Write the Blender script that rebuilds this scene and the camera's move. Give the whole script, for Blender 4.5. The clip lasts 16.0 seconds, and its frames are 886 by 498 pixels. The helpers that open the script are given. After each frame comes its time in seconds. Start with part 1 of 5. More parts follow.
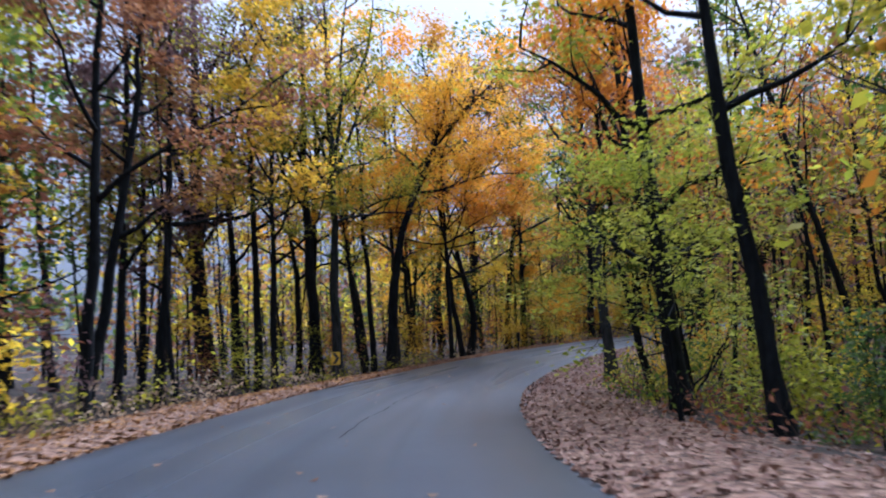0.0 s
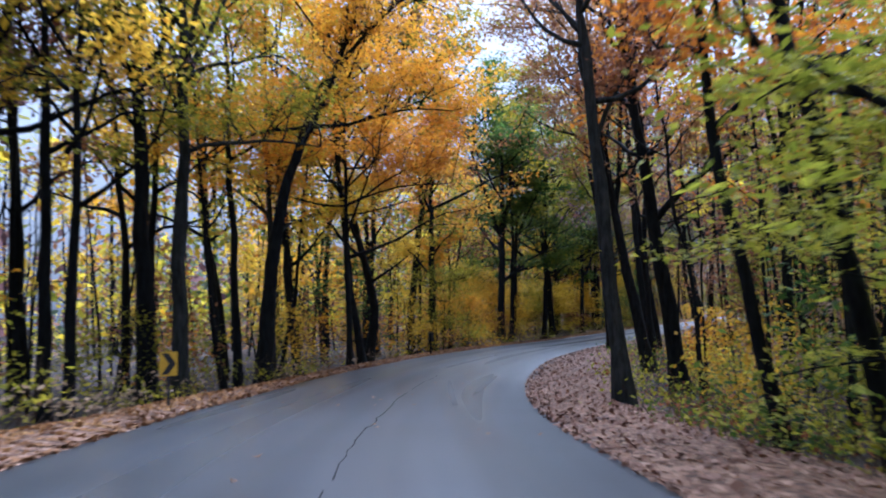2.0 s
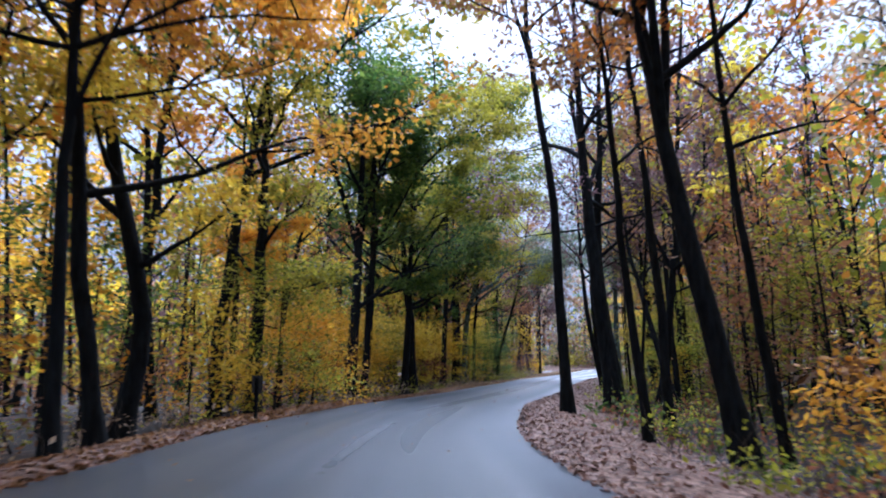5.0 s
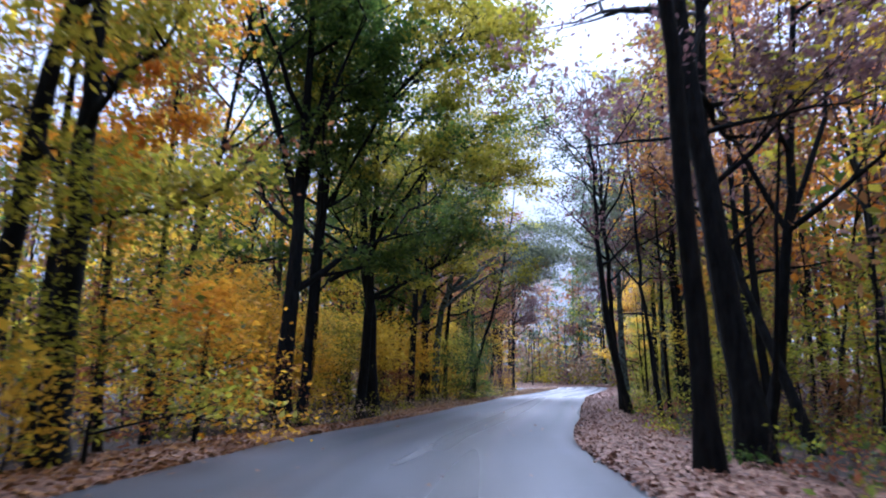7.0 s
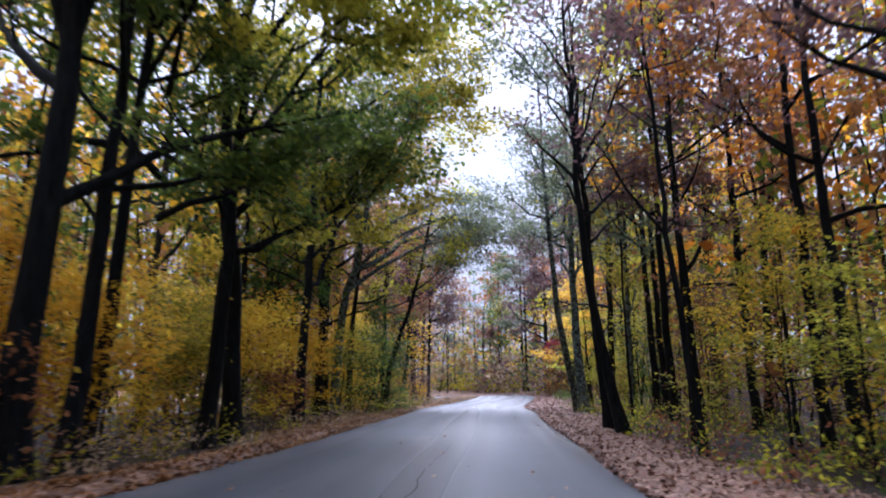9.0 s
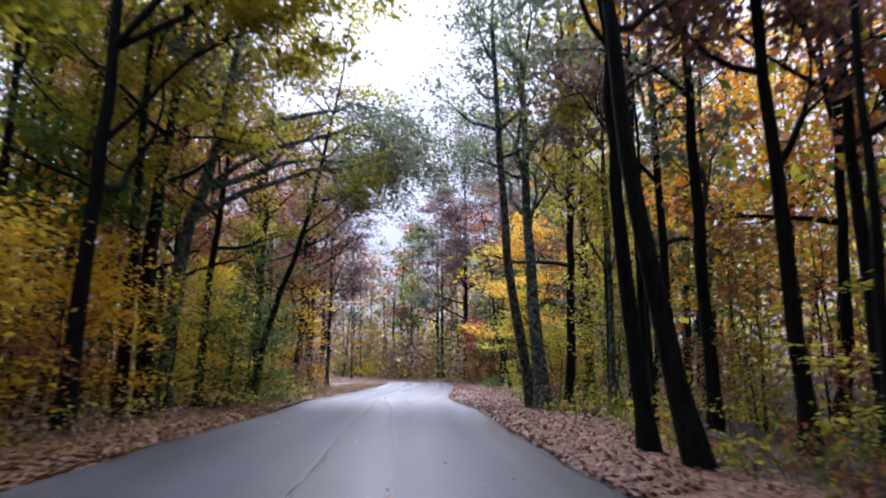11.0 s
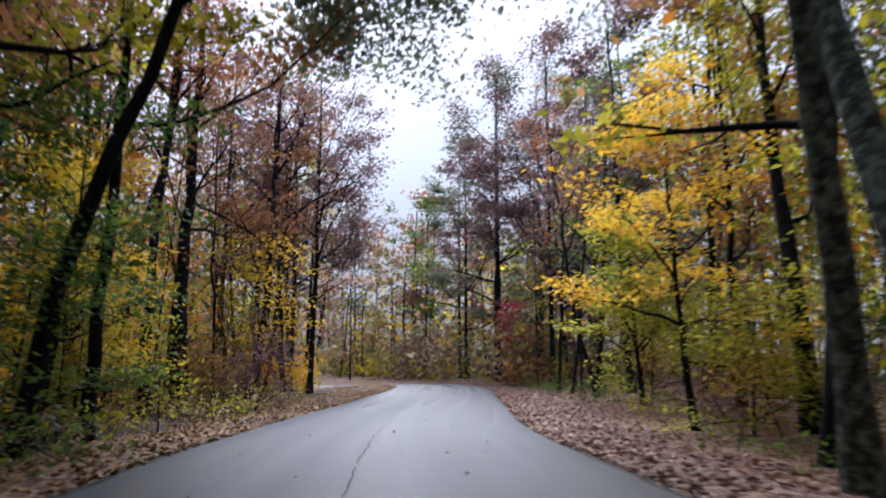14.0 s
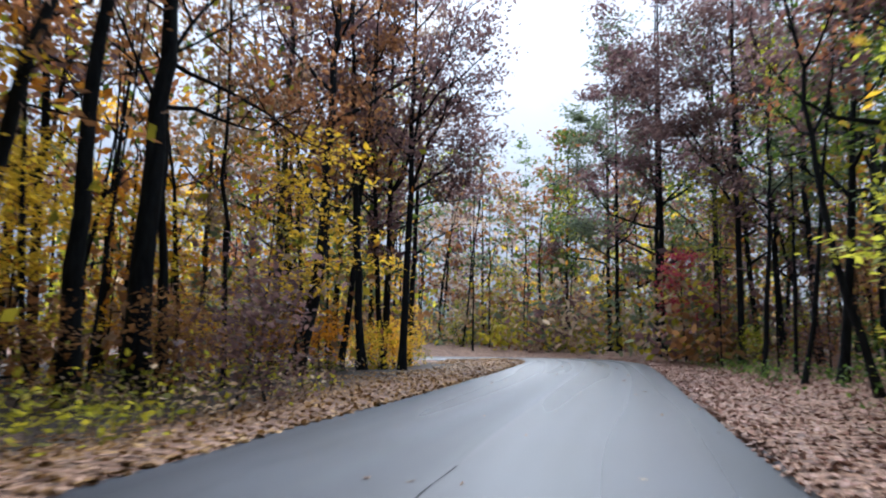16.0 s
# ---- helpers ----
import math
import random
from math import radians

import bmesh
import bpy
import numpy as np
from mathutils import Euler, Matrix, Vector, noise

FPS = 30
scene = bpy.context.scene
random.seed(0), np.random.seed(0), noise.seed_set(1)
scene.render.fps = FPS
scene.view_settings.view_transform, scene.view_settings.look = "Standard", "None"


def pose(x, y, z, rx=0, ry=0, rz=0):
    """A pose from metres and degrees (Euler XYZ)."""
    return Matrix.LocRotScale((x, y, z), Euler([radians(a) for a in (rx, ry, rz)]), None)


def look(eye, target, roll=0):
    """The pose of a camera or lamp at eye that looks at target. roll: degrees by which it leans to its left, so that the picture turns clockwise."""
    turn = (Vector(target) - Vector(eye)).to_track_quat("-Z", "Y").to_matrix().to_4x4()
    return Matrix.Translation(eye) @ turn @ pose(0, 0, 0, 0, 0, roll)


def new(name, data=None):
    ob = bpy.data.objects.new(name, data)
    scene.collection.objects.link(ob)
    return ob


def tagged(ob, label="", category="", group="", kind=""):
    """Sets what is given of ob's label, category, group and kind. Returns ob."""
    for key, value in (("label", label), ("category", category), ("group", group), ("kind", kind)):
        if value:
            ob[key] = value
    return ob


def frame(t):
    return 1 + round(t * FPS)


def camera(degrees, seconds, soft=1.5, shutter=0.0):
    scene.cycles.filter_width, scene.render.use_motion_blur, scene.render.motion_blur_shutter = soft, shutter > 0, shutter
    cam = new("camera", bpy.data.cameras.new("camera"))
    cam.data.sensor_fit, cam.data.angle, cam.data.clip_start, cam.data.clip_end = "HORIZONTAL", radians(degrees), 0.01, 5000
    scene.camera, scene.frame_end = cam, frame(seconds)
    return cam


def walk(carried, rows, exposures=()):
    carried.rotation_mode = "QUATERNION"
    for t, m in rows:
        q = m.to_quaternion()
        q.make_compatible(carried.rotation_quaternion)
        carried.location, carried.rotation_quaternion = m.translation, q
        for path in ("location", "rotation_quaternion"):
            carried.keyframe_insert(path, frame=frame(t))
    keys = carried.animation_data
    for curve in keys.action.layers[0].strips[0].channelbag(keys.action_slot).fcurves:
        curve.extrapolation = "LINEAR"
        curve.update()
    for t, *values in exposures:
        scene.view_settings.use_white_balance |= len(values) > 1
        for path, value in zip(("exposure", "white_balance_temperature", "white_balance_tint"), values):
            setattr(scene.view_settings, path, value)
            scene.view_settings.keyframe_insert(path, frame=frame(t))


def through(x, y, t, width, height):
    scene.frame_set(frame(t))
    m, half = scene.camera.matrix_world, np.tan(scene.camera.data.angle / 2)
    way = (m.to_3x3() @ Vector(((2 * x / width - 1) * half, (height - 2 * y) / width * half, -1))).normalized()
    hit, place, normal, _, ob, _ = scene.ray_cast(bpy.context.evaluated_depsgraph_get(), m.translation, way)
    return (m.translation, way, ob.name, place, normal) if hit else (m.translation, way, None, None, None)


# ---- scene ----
cam = camera(60.0, 16.0, soft=2.0, shutter=0.6)
# [path: seconds, eye, target, roll]
PATH = [
    (0, (0.008, -0.000, 1.184), (-0.328, 9.952, 2.102), -2.83),
    (0.5, (-0.701, 3.117, 1.047), (-0.610, 13.075, 1.956), -2.72),
    (1, (-1.245, 6.276, 0.910), (-0.732, 16.222, 1.811), -2.44),
    (1.5, (-1.631, 9.504, 0.777), (-0.676, 19.418, 1.672), -2.07),
    (2, (-1.853, 12.789, 0.648), (-0.469, 22.649, 1.580), -1.56),
    (2.5, (-1.920, 16.099, 0.529), (-0.124, 25.884, 1.546), -1.11),
    (3, (-1.950, 19.386, 0.422), (0.297, 29.065, 1.547), -1.08),
    (3.5, (-1.823, 22.599, 0.325), (0.869, 32.148, 1.579), -0.94),
    (4, (-1.417, 25.758, 0.238), (1.663, 35.171, 1.621), -0.77),
    (4.2, (-1.239, 27.025, 0.205), (2.002, 36.376, 1.636), -0.66),
    (6.3, (2.390, 40.540, 0.045), (6.509, 49.483, 1.794), 0.26),
    (6.5, (2.870, 41.823, 0.040), (7.022, 50.749, 1.800), 0.38),
    (7, (4.132, 45.086, 0.030), (8.368, 53.963, 1.834), 0.33),
    (7.5, (5.373, 48.283, 0.026), (9.808, 57.053, 1.876), 0.27),
    (8, (6.823, 51.417, 0.028), (11.535, 60.028, 1.935), 0.04),
    (8.5, (8.410, 54.458, 0.033), (13.427, 62.891, 1.962), 0.01),
    (9, (10.134, 57.472, 0.043), (15.413, 65.745, 1.964), 0.14),
    (9.5, (11.933, 60.397, 0.059), (17.469, 68.517, 1.907), 0.61),
    (9.7, (12.681, 61.552, 0.066), (18.313, 69.611, 1.894), 0.76),
    (11.8, (21.823, 74.207, 0.265), (28.248, 81.659, 2.050), 0.66),
    (12, (22.653, 75.384, 0.289), (29.088, 82.822, 2.094), 0.74),
    (12.5, (24.698, 78.282, 0.351), (31.134, 85.708, 2.204), 0.84),
    (13, (26.784, 81.202, 0.417), (33.177, 88.660, 2.293), 0.81),
    (13.5, (28.809, 84.244, 0.487), (35.127, 91.776, 2.313), 0.83),
    (14, (30.829, 87.200, 0.559), (36.984, 94.887, 2.298), 0.82),
    (14.5, (32.976, 90.090, 0.631), (38.780, 98.073, 2.237), 0.96),
    (15, (35.346, 92.948, 0.703), (40.677, 101.281, 2.170), 1.09),
    (15.5, (37.707, 95.832, 0.774), (42.641, 104.422, 2.137), 1.46),
    (16, (40.104, 98.639, 0.845), (44.744, 107.401, 2.151), 1.96),
]
walk(cam, [(t, look(eye, target, roll)) for t, eye, target, roll in PATH], [(0.0, 1.4, 4900, 18), (3.5, 1.68, 4720, 15), (7.0, 1.7, 4800, 22), (8.0, 1.7, 5000, 23), (9.7, 1.72, 5300, 24), (12.0, 1.46, 5480, 23), (14.0, 1.28, 5520, 18), (15.0, 1.3, 5420, 13), (16.0, 1.38, 5420, 10)])

# ---- world and light: an overcast autumn day ----
world = bpy.data.worlds.new("overcast_sky")
scene.world = world
world.use_nodes = True
wn, wl = world.node_tree.nodes, world.node_tree.links
wn.clear()
sky = wn.new("ShaderNodeTexSky")
sky.sky_type = "NISHITA"
sky.sun_disc = False
sky.sun_elevation = radians(50)
sky.sun_rotation = radians(30)
sky.air_density, sky.dust_density, sky.ozone_density = 1.2, 4.0, 1.5
grey = wn.new("ShaderNodeHueSaturation")
grey.inputs["Saturation"].default_value = 0.22
cloud = wn.new("ShaderNodeTexNoise")
cloud.inputs["Scale"].default_value = 2.2
cloud.inputs["Detail"].default_value = 5
ramp = wn.new("ShaderNodeMapRange")
ramp.inputs["From Min"].default_value, ramp.inputs["From Max"].default_value = 0.3, 0.7
ramp.inputs["To Min"].default_value, ramp.inputs["To Max"].default_value = 0.86, 1.1
mul = wn.new("ShaderNodeVectorMath")
mul.operation = "MULTIPLY"
level = wn.new("ShaderNodeMix")
level.data_type = "RGBA"
level.inputs["Factor"].default_value = 0.62
level.inputs["B"].default_value = (6.6, 6.95, 7.5, 1)
# an overcast sky is about three times as bright overhead as at the skyline
place = wn.new("ShaderNodeTexCoord")
split = wn.new("ShaderNodeSeparateXYZ")
dome = wn.new("ShaderNodeMapRange")
dome.inputs["From Min"].default_value, dome.inputs["From Max"].default_value = 0.0, 1.0
dome.inputs["To Min"].default_value, dome.inputs["To Max"].default_value = 0.23, 1.57
dim = wn.new("ShaderNodeVectorMath")
dim.operation = "MULTIPLY"
wl.new(place.outputs["Generated"], split.inputs[0])
wl.new(split.outputs["Z"], dome.inputs["Value"])
wl.new(dome.outputs[0], dim.inputs[1])
wl.new(mul.outputs[0], dim.inputs[0])
bg = wn.new("ShaderNodeBackground")
bg.inputs["Strength"].default_value = 0.084
wo = wn.new("ShaderNodeOutputWorld")
wl.new(sky.outputs[0], grey.inputs["Color"])
wl.new(grey.outputs[0], level.inputs["A"])
wl.new(cloud.outputs["Fac"], ramp.inputs["Value"])
wl.new(level.outputs["Result"], mul.inputs[0])
wl.new(ramp.outputs[0], mul.inputs[1])
wl.new(dim.outputs[0], bg.inputs["Color"])
wl.new(bg.outputs[0], wo.inputs["Surface"])
sun_data = bpy.data.lights.new("sun", "SUN")
sun_data.energy, sun_data.angle, sun_data.color = 2.9, radians(45), (1.0, 0.97, 0.92)
sun = new("sun", sun_data)
sun.matrix_world = look((30, 52, 71.5), (0, 0, 0))


# ---- materials ----
def nodes_of(name):
    m = bpy.data.materials.new(name)
    m.use_nodes = True
    nt = m.node_tree
    return m, nt, nt.nodes, nt.links, nt.nodes["Principled BSDF"]


def noise_node(nt, scale, detail=4.0, rough=0.55, vec=None, stretch=None):
    n = nt.nodes.new("ShaderNodeTexNoise")
    n.inputs["Scale"].default_value, n.inputs["Detail"].default_value, n.inputs["Roughness"].default_value = scale, detail, rough
    if vec is not None:
        if stretch:
            mp = nt.nodes.new("ShaderNodeMapping")
            mp.inputs["Scale"].default_value = stretch
            nt.links.new(vec, mp.inputs["Vector"])
            vec = mp.outputs[0]
        nt.links.new(vec, n.inputs["Vector"])
    return n


def ramp_node(nt, value, stops):
    r = nt.nodes.new("ShaderNodeValToRGB")
    e = r.color_ramp.elements
    while len(e) < len(stops):
        e.new(0.5)
    for k, (p, c) in zip(e, stops):
        k.position, k.color = p, (*c, 1)
    nt.links.new(value, r.inputs["Fac"])
    return r


def mix_node(nt, fac, a, b, blend="MIX"):
    m = nt.nodes.new("ShaderNodeMix")
    m.data_type, m.blend_type = "RGBA", blend
    for sock, v in (("Factor", fac), ("A", a), ("B", b)):
        if isinstance(v, (int, float)):
            m.inputs[sock].default_value = v
        elif isinstance(v, tuple):
            m.inputs[sock].default_value = (*v, 1)
        else:
            nt.links.new(v, m.inputs[sock])
    return m.outputs["Result"]


def bump_node(nt, bsdf, height, strength, distance):
    b = nt.nodes.new("ShaderNodeBump")
    b.inputs["Strength"].default_value, b.inputs["Distance"].default_value = strength, distance
    nt.links.new(height, b.inputs["Height"])
    nt.links.new(b.outputs[0], bsdf.inputs["Normal"])


def asphalt_material():
    m, nt, n, l, b = nodes_of("worn_asphalt")
    pos = n.new("ShaderNodeNewGeometry").outputs["Position"]
    grain = noise_node(nt, 90, 3, 0.7, pos)
    patch = noise_node(nt, 0.35, 5, 0.6, pos)
    col = ramp_node(nt, grain.outputs["Fac"], [(0.3, (0.019, 0.024, 0.0325)), (0.7, (0.047, 0.0565, 0.072))]).outputs[0]
    wide = ramp_node(nt, patch.outputs["Fac"], [(0.35, (0.74, 0.75, 0.77)), (0.65, (1.12, 1.12, 1.12))]).outputs[0]
    lane = n.new("ShaderNodeAttribute")
    lane.attribute_name = "lane"
    tracks = noise_node(nt, 0.8, 2.5, 0.5, lane.outputs["Vector"])
    worn = ramp_node(nt, tracks.outputs["Fac"], [(0.36, (0.6, 0.61, 0.63)), (0.62, (1.12, 1.12, 1.12))]).outputs[0]
    # the newer strip, dark and damp on one side of the paving seam
    strip = n.new("ShaderNodeAttribute")
    strip.attribute_name = "damp"
    newer = mix_node(nt, strip.outputs["Fac"], (1.0, 1.0, 1.0), (0.66, 0.67, 0.7))
    base = mix_node(nt, 1.0, mix_node(nt, 1.0, col, wide, "MULTIPLY"), worn, "MULTIPLY")
    # the later stretch was paved anew with a darker mix
    fresh = n.new("ShaderNodeAttribute")
    fresh.attribute_name = "fresh"
    dark = mix_node(nt, fresh.outputs["Fac"], (1.0, 1.0, 1.0), (0.5, 0.56, 0.68))
    l.new(mix_node(nt, 1.0, mix_node(nt, 1.0, base, newer, "MULTIPLY"), dark, "MULTIPLY"), b.inputs["Base Color"])
    damp = noise_node(nt, 0.5, 2, 0.5, lane.outputs["Vector"])
    mr = n.new("ShaderNodeMapRange")
    mr.inputs["From Min"].default_value, mr.inputs["From Max"].default_value = 0.25, 0.75
    mr.inputs["To Min"].default_value, mr.inputs["To Max"].default_value = 0.6, 0.42
    l.new(damp.outputs["Fac"], mr.inputs["Value"])
    l.new(mr.outputs[0], b.inputs["Roughness"])
    bump_node(nt, b, grain.outputs["Fac"], 0.2, 0.004)
    b.inputs["Specular IOR Level"].default_value = 0.2
    pools = noise_node(nt, 0.55, 1.5, 0.5, lane.outputs["Vector"])
    film = n.new("ShaderNodeMath")
    film.operation = "MULTIPLY_ADD"
    l.new(strip.outputs["Fac"], film.inputs[0])
    film.inputs[1].default_value = 0.22
    l.new(pools.outputs["Fac"], film.inputs[2])
    wet = n.new("ShaderNodeMapRange")
    wet.inputs["From Min"].default_value, wet.inputs["From Max"].default_value = 0.42, 0.8
    wet.inputs["To Min"].default_value, wet.inputs["To Max"].default_value = 0.08, 0.72
    l.new(film.outputs[0], wet.inputs["Value"])
    l.new(wet.outputs[0], b.inputs["Coat Weight"])
    shine = n.new("ShaderNodeMapRange")
    shine.inputs["From Min"].default_value, shine.inputs["From Max"].default_value = 0.42, 0.82
    shine.inputs["To Min"].default_value, shine.inputs["To Max"].default_value = 0.34, 0.22
    l.new(film.outputs[0], shine.inputs["Value"])
    l.new(shine.outputs[0], b.inputs["Coat Roughness"])
    return m


def litter_ground_material():
    m, nt, n, l, b = nodes_of("leaf_strewn_soil")
    pos = n.new("ShaderNodeNewGeometry").outputs["Position"]
    cells = n.new("ShaderNodeTexVoronoi")
    cells.inputs["Scale"].default_value = 11
    warp = noise_node(nt, 6, 2, 0.5, pos)
    add = n.new("ShaderNodeVectorMath")
    add.operation = "MULTIPLY_ADD"
    l.new(warp.outputs["Color"], add.inputs[0])
    add.inputs[1].default_value = (0.12, 0.12, 0.12)
    l.new(pos, add.inputs[2])
    l.new(add.outputs[0], cells.inputs["Vector"])
    sep = n.new("ShaderNodeSeparateColor")
    l.new(cells.outputs["Color"], sep.inputs[0])
    leaf = ramp_node(nt, sep.outputs[0], [(0.0, (0.045, 0.026, 0.018)), (0.35, (0.115, 0.062, 0.039)), (0.65, (0.21, 0.116, 0.073)), (1.0, (0.33, 0.213, 0.145))]).outputs[0]
    big = noise_node(nt, 0.5, 4, 0.6, pos)
    soil = ramp_node(nt, noise_node(nt, 14, 4, 0.6, pos).outputs["Fac"], [(0.3, (0.012, 0.01, 0.008)), (0.7, (0.05, 0.036, 0.026))]).outputs[0]
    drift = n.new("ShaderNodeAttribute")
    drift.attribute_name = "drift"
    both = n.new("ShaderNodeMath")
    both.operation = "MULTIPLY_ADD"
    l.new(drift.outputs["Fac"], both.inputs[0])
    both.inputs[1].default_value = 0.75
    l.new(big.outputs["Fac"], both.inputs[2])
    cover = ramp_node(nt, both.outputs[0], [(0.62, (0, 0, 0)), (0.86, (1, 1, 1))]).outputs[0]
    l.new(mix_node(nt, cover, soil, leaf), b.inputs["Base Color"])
    b.inputs["Roughness"].default_value = 0.85
    b.inputs["Specular IOR Level"].default_value = 0.2
    bump_node(nt, b, cells.outputs["Distance"], 0.8, 0.03)
    return m


def bark_material(name, dark, light, lichen=None):
    m, nt, n, l, b = nodes_of(name)
    pos = n.new("ShaderNodeTexCoord").outputs["Object"]
    ridge = noise_node(nt, 9, 5, 0.65, pos, (1, 1, 0.18))
    col = ramp_node(nt, ridge.outputs["Fac"], [(0.34, dark), (0.68, light)]).outputs[0]
    blot = noise_node(nt, 6.0 if lichen else 2.4, 5, 0.65, pos)
    if lichen:
        cover = ramp_node(nt, blot.outputs["Fac"], [(0.46, (0, 0, 0)), (0.6, (1, 1, 1))]).outputs[0]
        col = mix_node(nt, cover, col, lichen)
    else:
        wide = ramp_node(nt, blot.outputs["Fac"], [(0.3, (0.65, 0.66, 0.66)), (0.7, (1.25, 1.22, 1.2))]).outputs[0]
        col = mix_node(nt, 1.0, col, wide, "MULTIPLY")
    l.new(col, b.inputs["Base Color"])
    b.inputs["Roughness"].default_value = 0.9
    b.inputs["Specular IOR Level"].default_value = 0.12
    bump_node(nt, b, ridge.outputs["Fac"], 0.7, 0.03)
    return m


def leaf_material(name, a, mid, c, through=0.58):
    m, nt, n, l, b = nodes_of(name)
    geo = n.new("ShaderNodeNewGeometry")
    oi = n.new("ShaderNodeObjectInfo")
    pos = n.new("ShaderNodeTexCoord").outputs["Object"]
    clump = noise_node(nt, 0.55, 2, 0.5, pos)
    mixv = n.new("ShaderNodeMath")
    mixv.operation = "MULTIPLY_ADD"
    l.new(geo.outputs["Random Per Island"], mixv.inputs[0])
    mixv.inputs[1].default_value = 0.55
    cl = n.new("ShaderNodeMapRange")
    cl.inputs["From Min"].default_value, cl.inputs["From Max"].default_value = 0.3, 0.7
    cl.inputs["To Min"].default_value, cl.inputs["To Max"].default_value = 0.0, 0.45
    l.new(clump.outputs["Fac"], cl.inputs["Value"])
    l.new(cl.outputs[0], mixv.inputs[2])
    col = ramp_node(nt, mixv.outputs[0], [(0.05, a), (0.5, mid), (0.95, c)])
    hs = n.new("ShaderNodeHueSaturation")
    hm = n.new("ShaderNodeMapRange")
    hm.inputs["To Min"].default_value, hm.inputs["To Max"].default_value = 0.485, 0.515
    l.new(oi.outputs["Random"], hm.inputs["Value"])
    l.new(hm.outputs[0], hs.inputs["Hue"])
    l.new(col.outputs[0], hs.inputs["Color"])
    b.inputs["Roughness"].default_value = 0.6
    b.inputs["Specular IOR Level"].default_value = 0.2
    l.new(hs.outputs[0], b.inputs["Base Color"])
    tr = n.new("ShaderNodeBsdfTranslucent")
    l.new(hs.outputs[0], tr.inputs["Color"])
    ms = n.new("ShaderNodeMixShader")
    ms.inputs[0].default_value = through
    l.new(b.outputs[0], ms.inputs[1])
    l.new(tr.outputs[0], ms.inputs[2])
    l.new(ms.outputs[0], n["Material Output"].inputs["Surface"])
    return m


def plain_material(name, a, c, rough=0.5, metal=0.0, scale=8.0):
    m, nt, n, l, b = nodes_of(name)
    pos = n.new("ShaderNodeTexCoord").outputs["Object"]
    g = noise_node(nt, scale, 4, 0.6, pos)
    l.new(ramp_node(nt, g.outputs["Fac"], [(0.3, a), (0.7, c)]).outputs[0], b.inputs["Base Color"])
    b.inputs["Roughness"].default_value, b.inputs["Metallic"].default_value = rough, metal
    return m


ASPHALT = asphalt_material()
GROUND = litter_ground_material()
TAR = plain_material("tar_sealed_joint", (0.01, 0.01, 0.011), (0.022, 0.022, 0.024), 0.8)
TAR.node_tree.nodes["Principled BSDF"].inputs["Specular IOR Level"].default_value = 0.15
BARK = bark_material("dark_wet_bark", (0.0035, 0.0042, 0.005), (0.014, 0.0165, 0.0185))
BARK_GREY = bark_material("grey_smooth_bark", (0.011, 0.0125, 0.013), (0.042, 0.046, 0.045))
BARK_LICHEN = bark_material("lichen_covered_bark", (0.014, 0.016, 0.016), (0.05, 0.055, 0.052), (0.14, 0.18, 0.155))
SIGN_YELLOW = plain_material("yellow_sign_sheeting", (0.56, 0.34, 0.008), (0.68, 0.43, 0.015), 0.5)
SIGN_BLACK = plain_material("black_sign_print", (0.006, 0.006, 0.006), (0.014, 0.014, 0.014), 0.4)
STEEL = plain_material("weathered_dark_steel", (0.025, 0.027, 0.03), (0.06, 0.062, 0.066), 0.6, 0.4)
LEAF = {
    "yellow": leaf_material("yellow_leaves", (0.4, 0.25, 0.015), (0.73, 0.5, 0.025), (0.82, 0.64, 0.06)),
    "gold": leaf_material("golden_orange_leaves", (0.48, 0.2, 0.01), (0.78, 0.4, 0.018), (0.84, 0.55, 0.035)),
    "orange": leaf_material("orange_leaves", (0.34, 0.11, 0.012), (0.58, 0.23, 0.02), (0.7, 0.36, 0.04)),
    "rust": leaf_material("rust_brown_leaves", (0.12, 0.05, 0.02), (0.27, 0.12, 0.045), (0.4, 0.21, 0.09)),
    "olive": leaf_material("olive_yellow_leaves", (0.07, 0.085, 0.01), (0.3, 0.28, 0.02), (0.58, 0.48, 0.04)),
    "green": leaf_material("dark_green_leaves", (0.025, 0.05, 0.012), (0.075, 0.125, 0.022), (0.2, 0.25, 0.035)),
    "lime": leaf_material("yellow_green_leaves", (0.1, 0.13, 0.014), (0.4, 0.41, 0.032), (0.68, 0.62, 0.07)),
    "grey_green": leaf_material("dull_grey_green_leaves", (0.05, 0.07, 0.04), (0.12, 0.15, 0.085), (0.23, 0.24, 0.13)),
    "purple": leaf_material("dusky_purple_brown_leaves", (0.07, 0.038, 0.038), (0.145, 0.083, 0.078), (0.25, 0.16, 0.135)),
    "crimson": leaf_material("crimson_leaves", (0.2, 0.015, 0.03), (0.42, 0.04, 0.07), (0.5, 0.12, 0.1)),
    "tan": leaf_material("pale_tan_leaves", (0.2, 0.12, 0.07), (0.36, 0.25, 0.16), (0.5, 0.38, 0.26)),
}
LITTER_GOLD = leaf_material("fallen_golden_leaves", (0.06, 0.028, 0.008), (0.225, 0.115, 0.03), (0.43, 0.265, 0.075), 0.08)
LITTER = leaf_material("fallen_leaves", (0.07, 0.031, 0.019), (0.235, 0.125, 0.08), (0.46, 0.3, 0.205), 0.08)

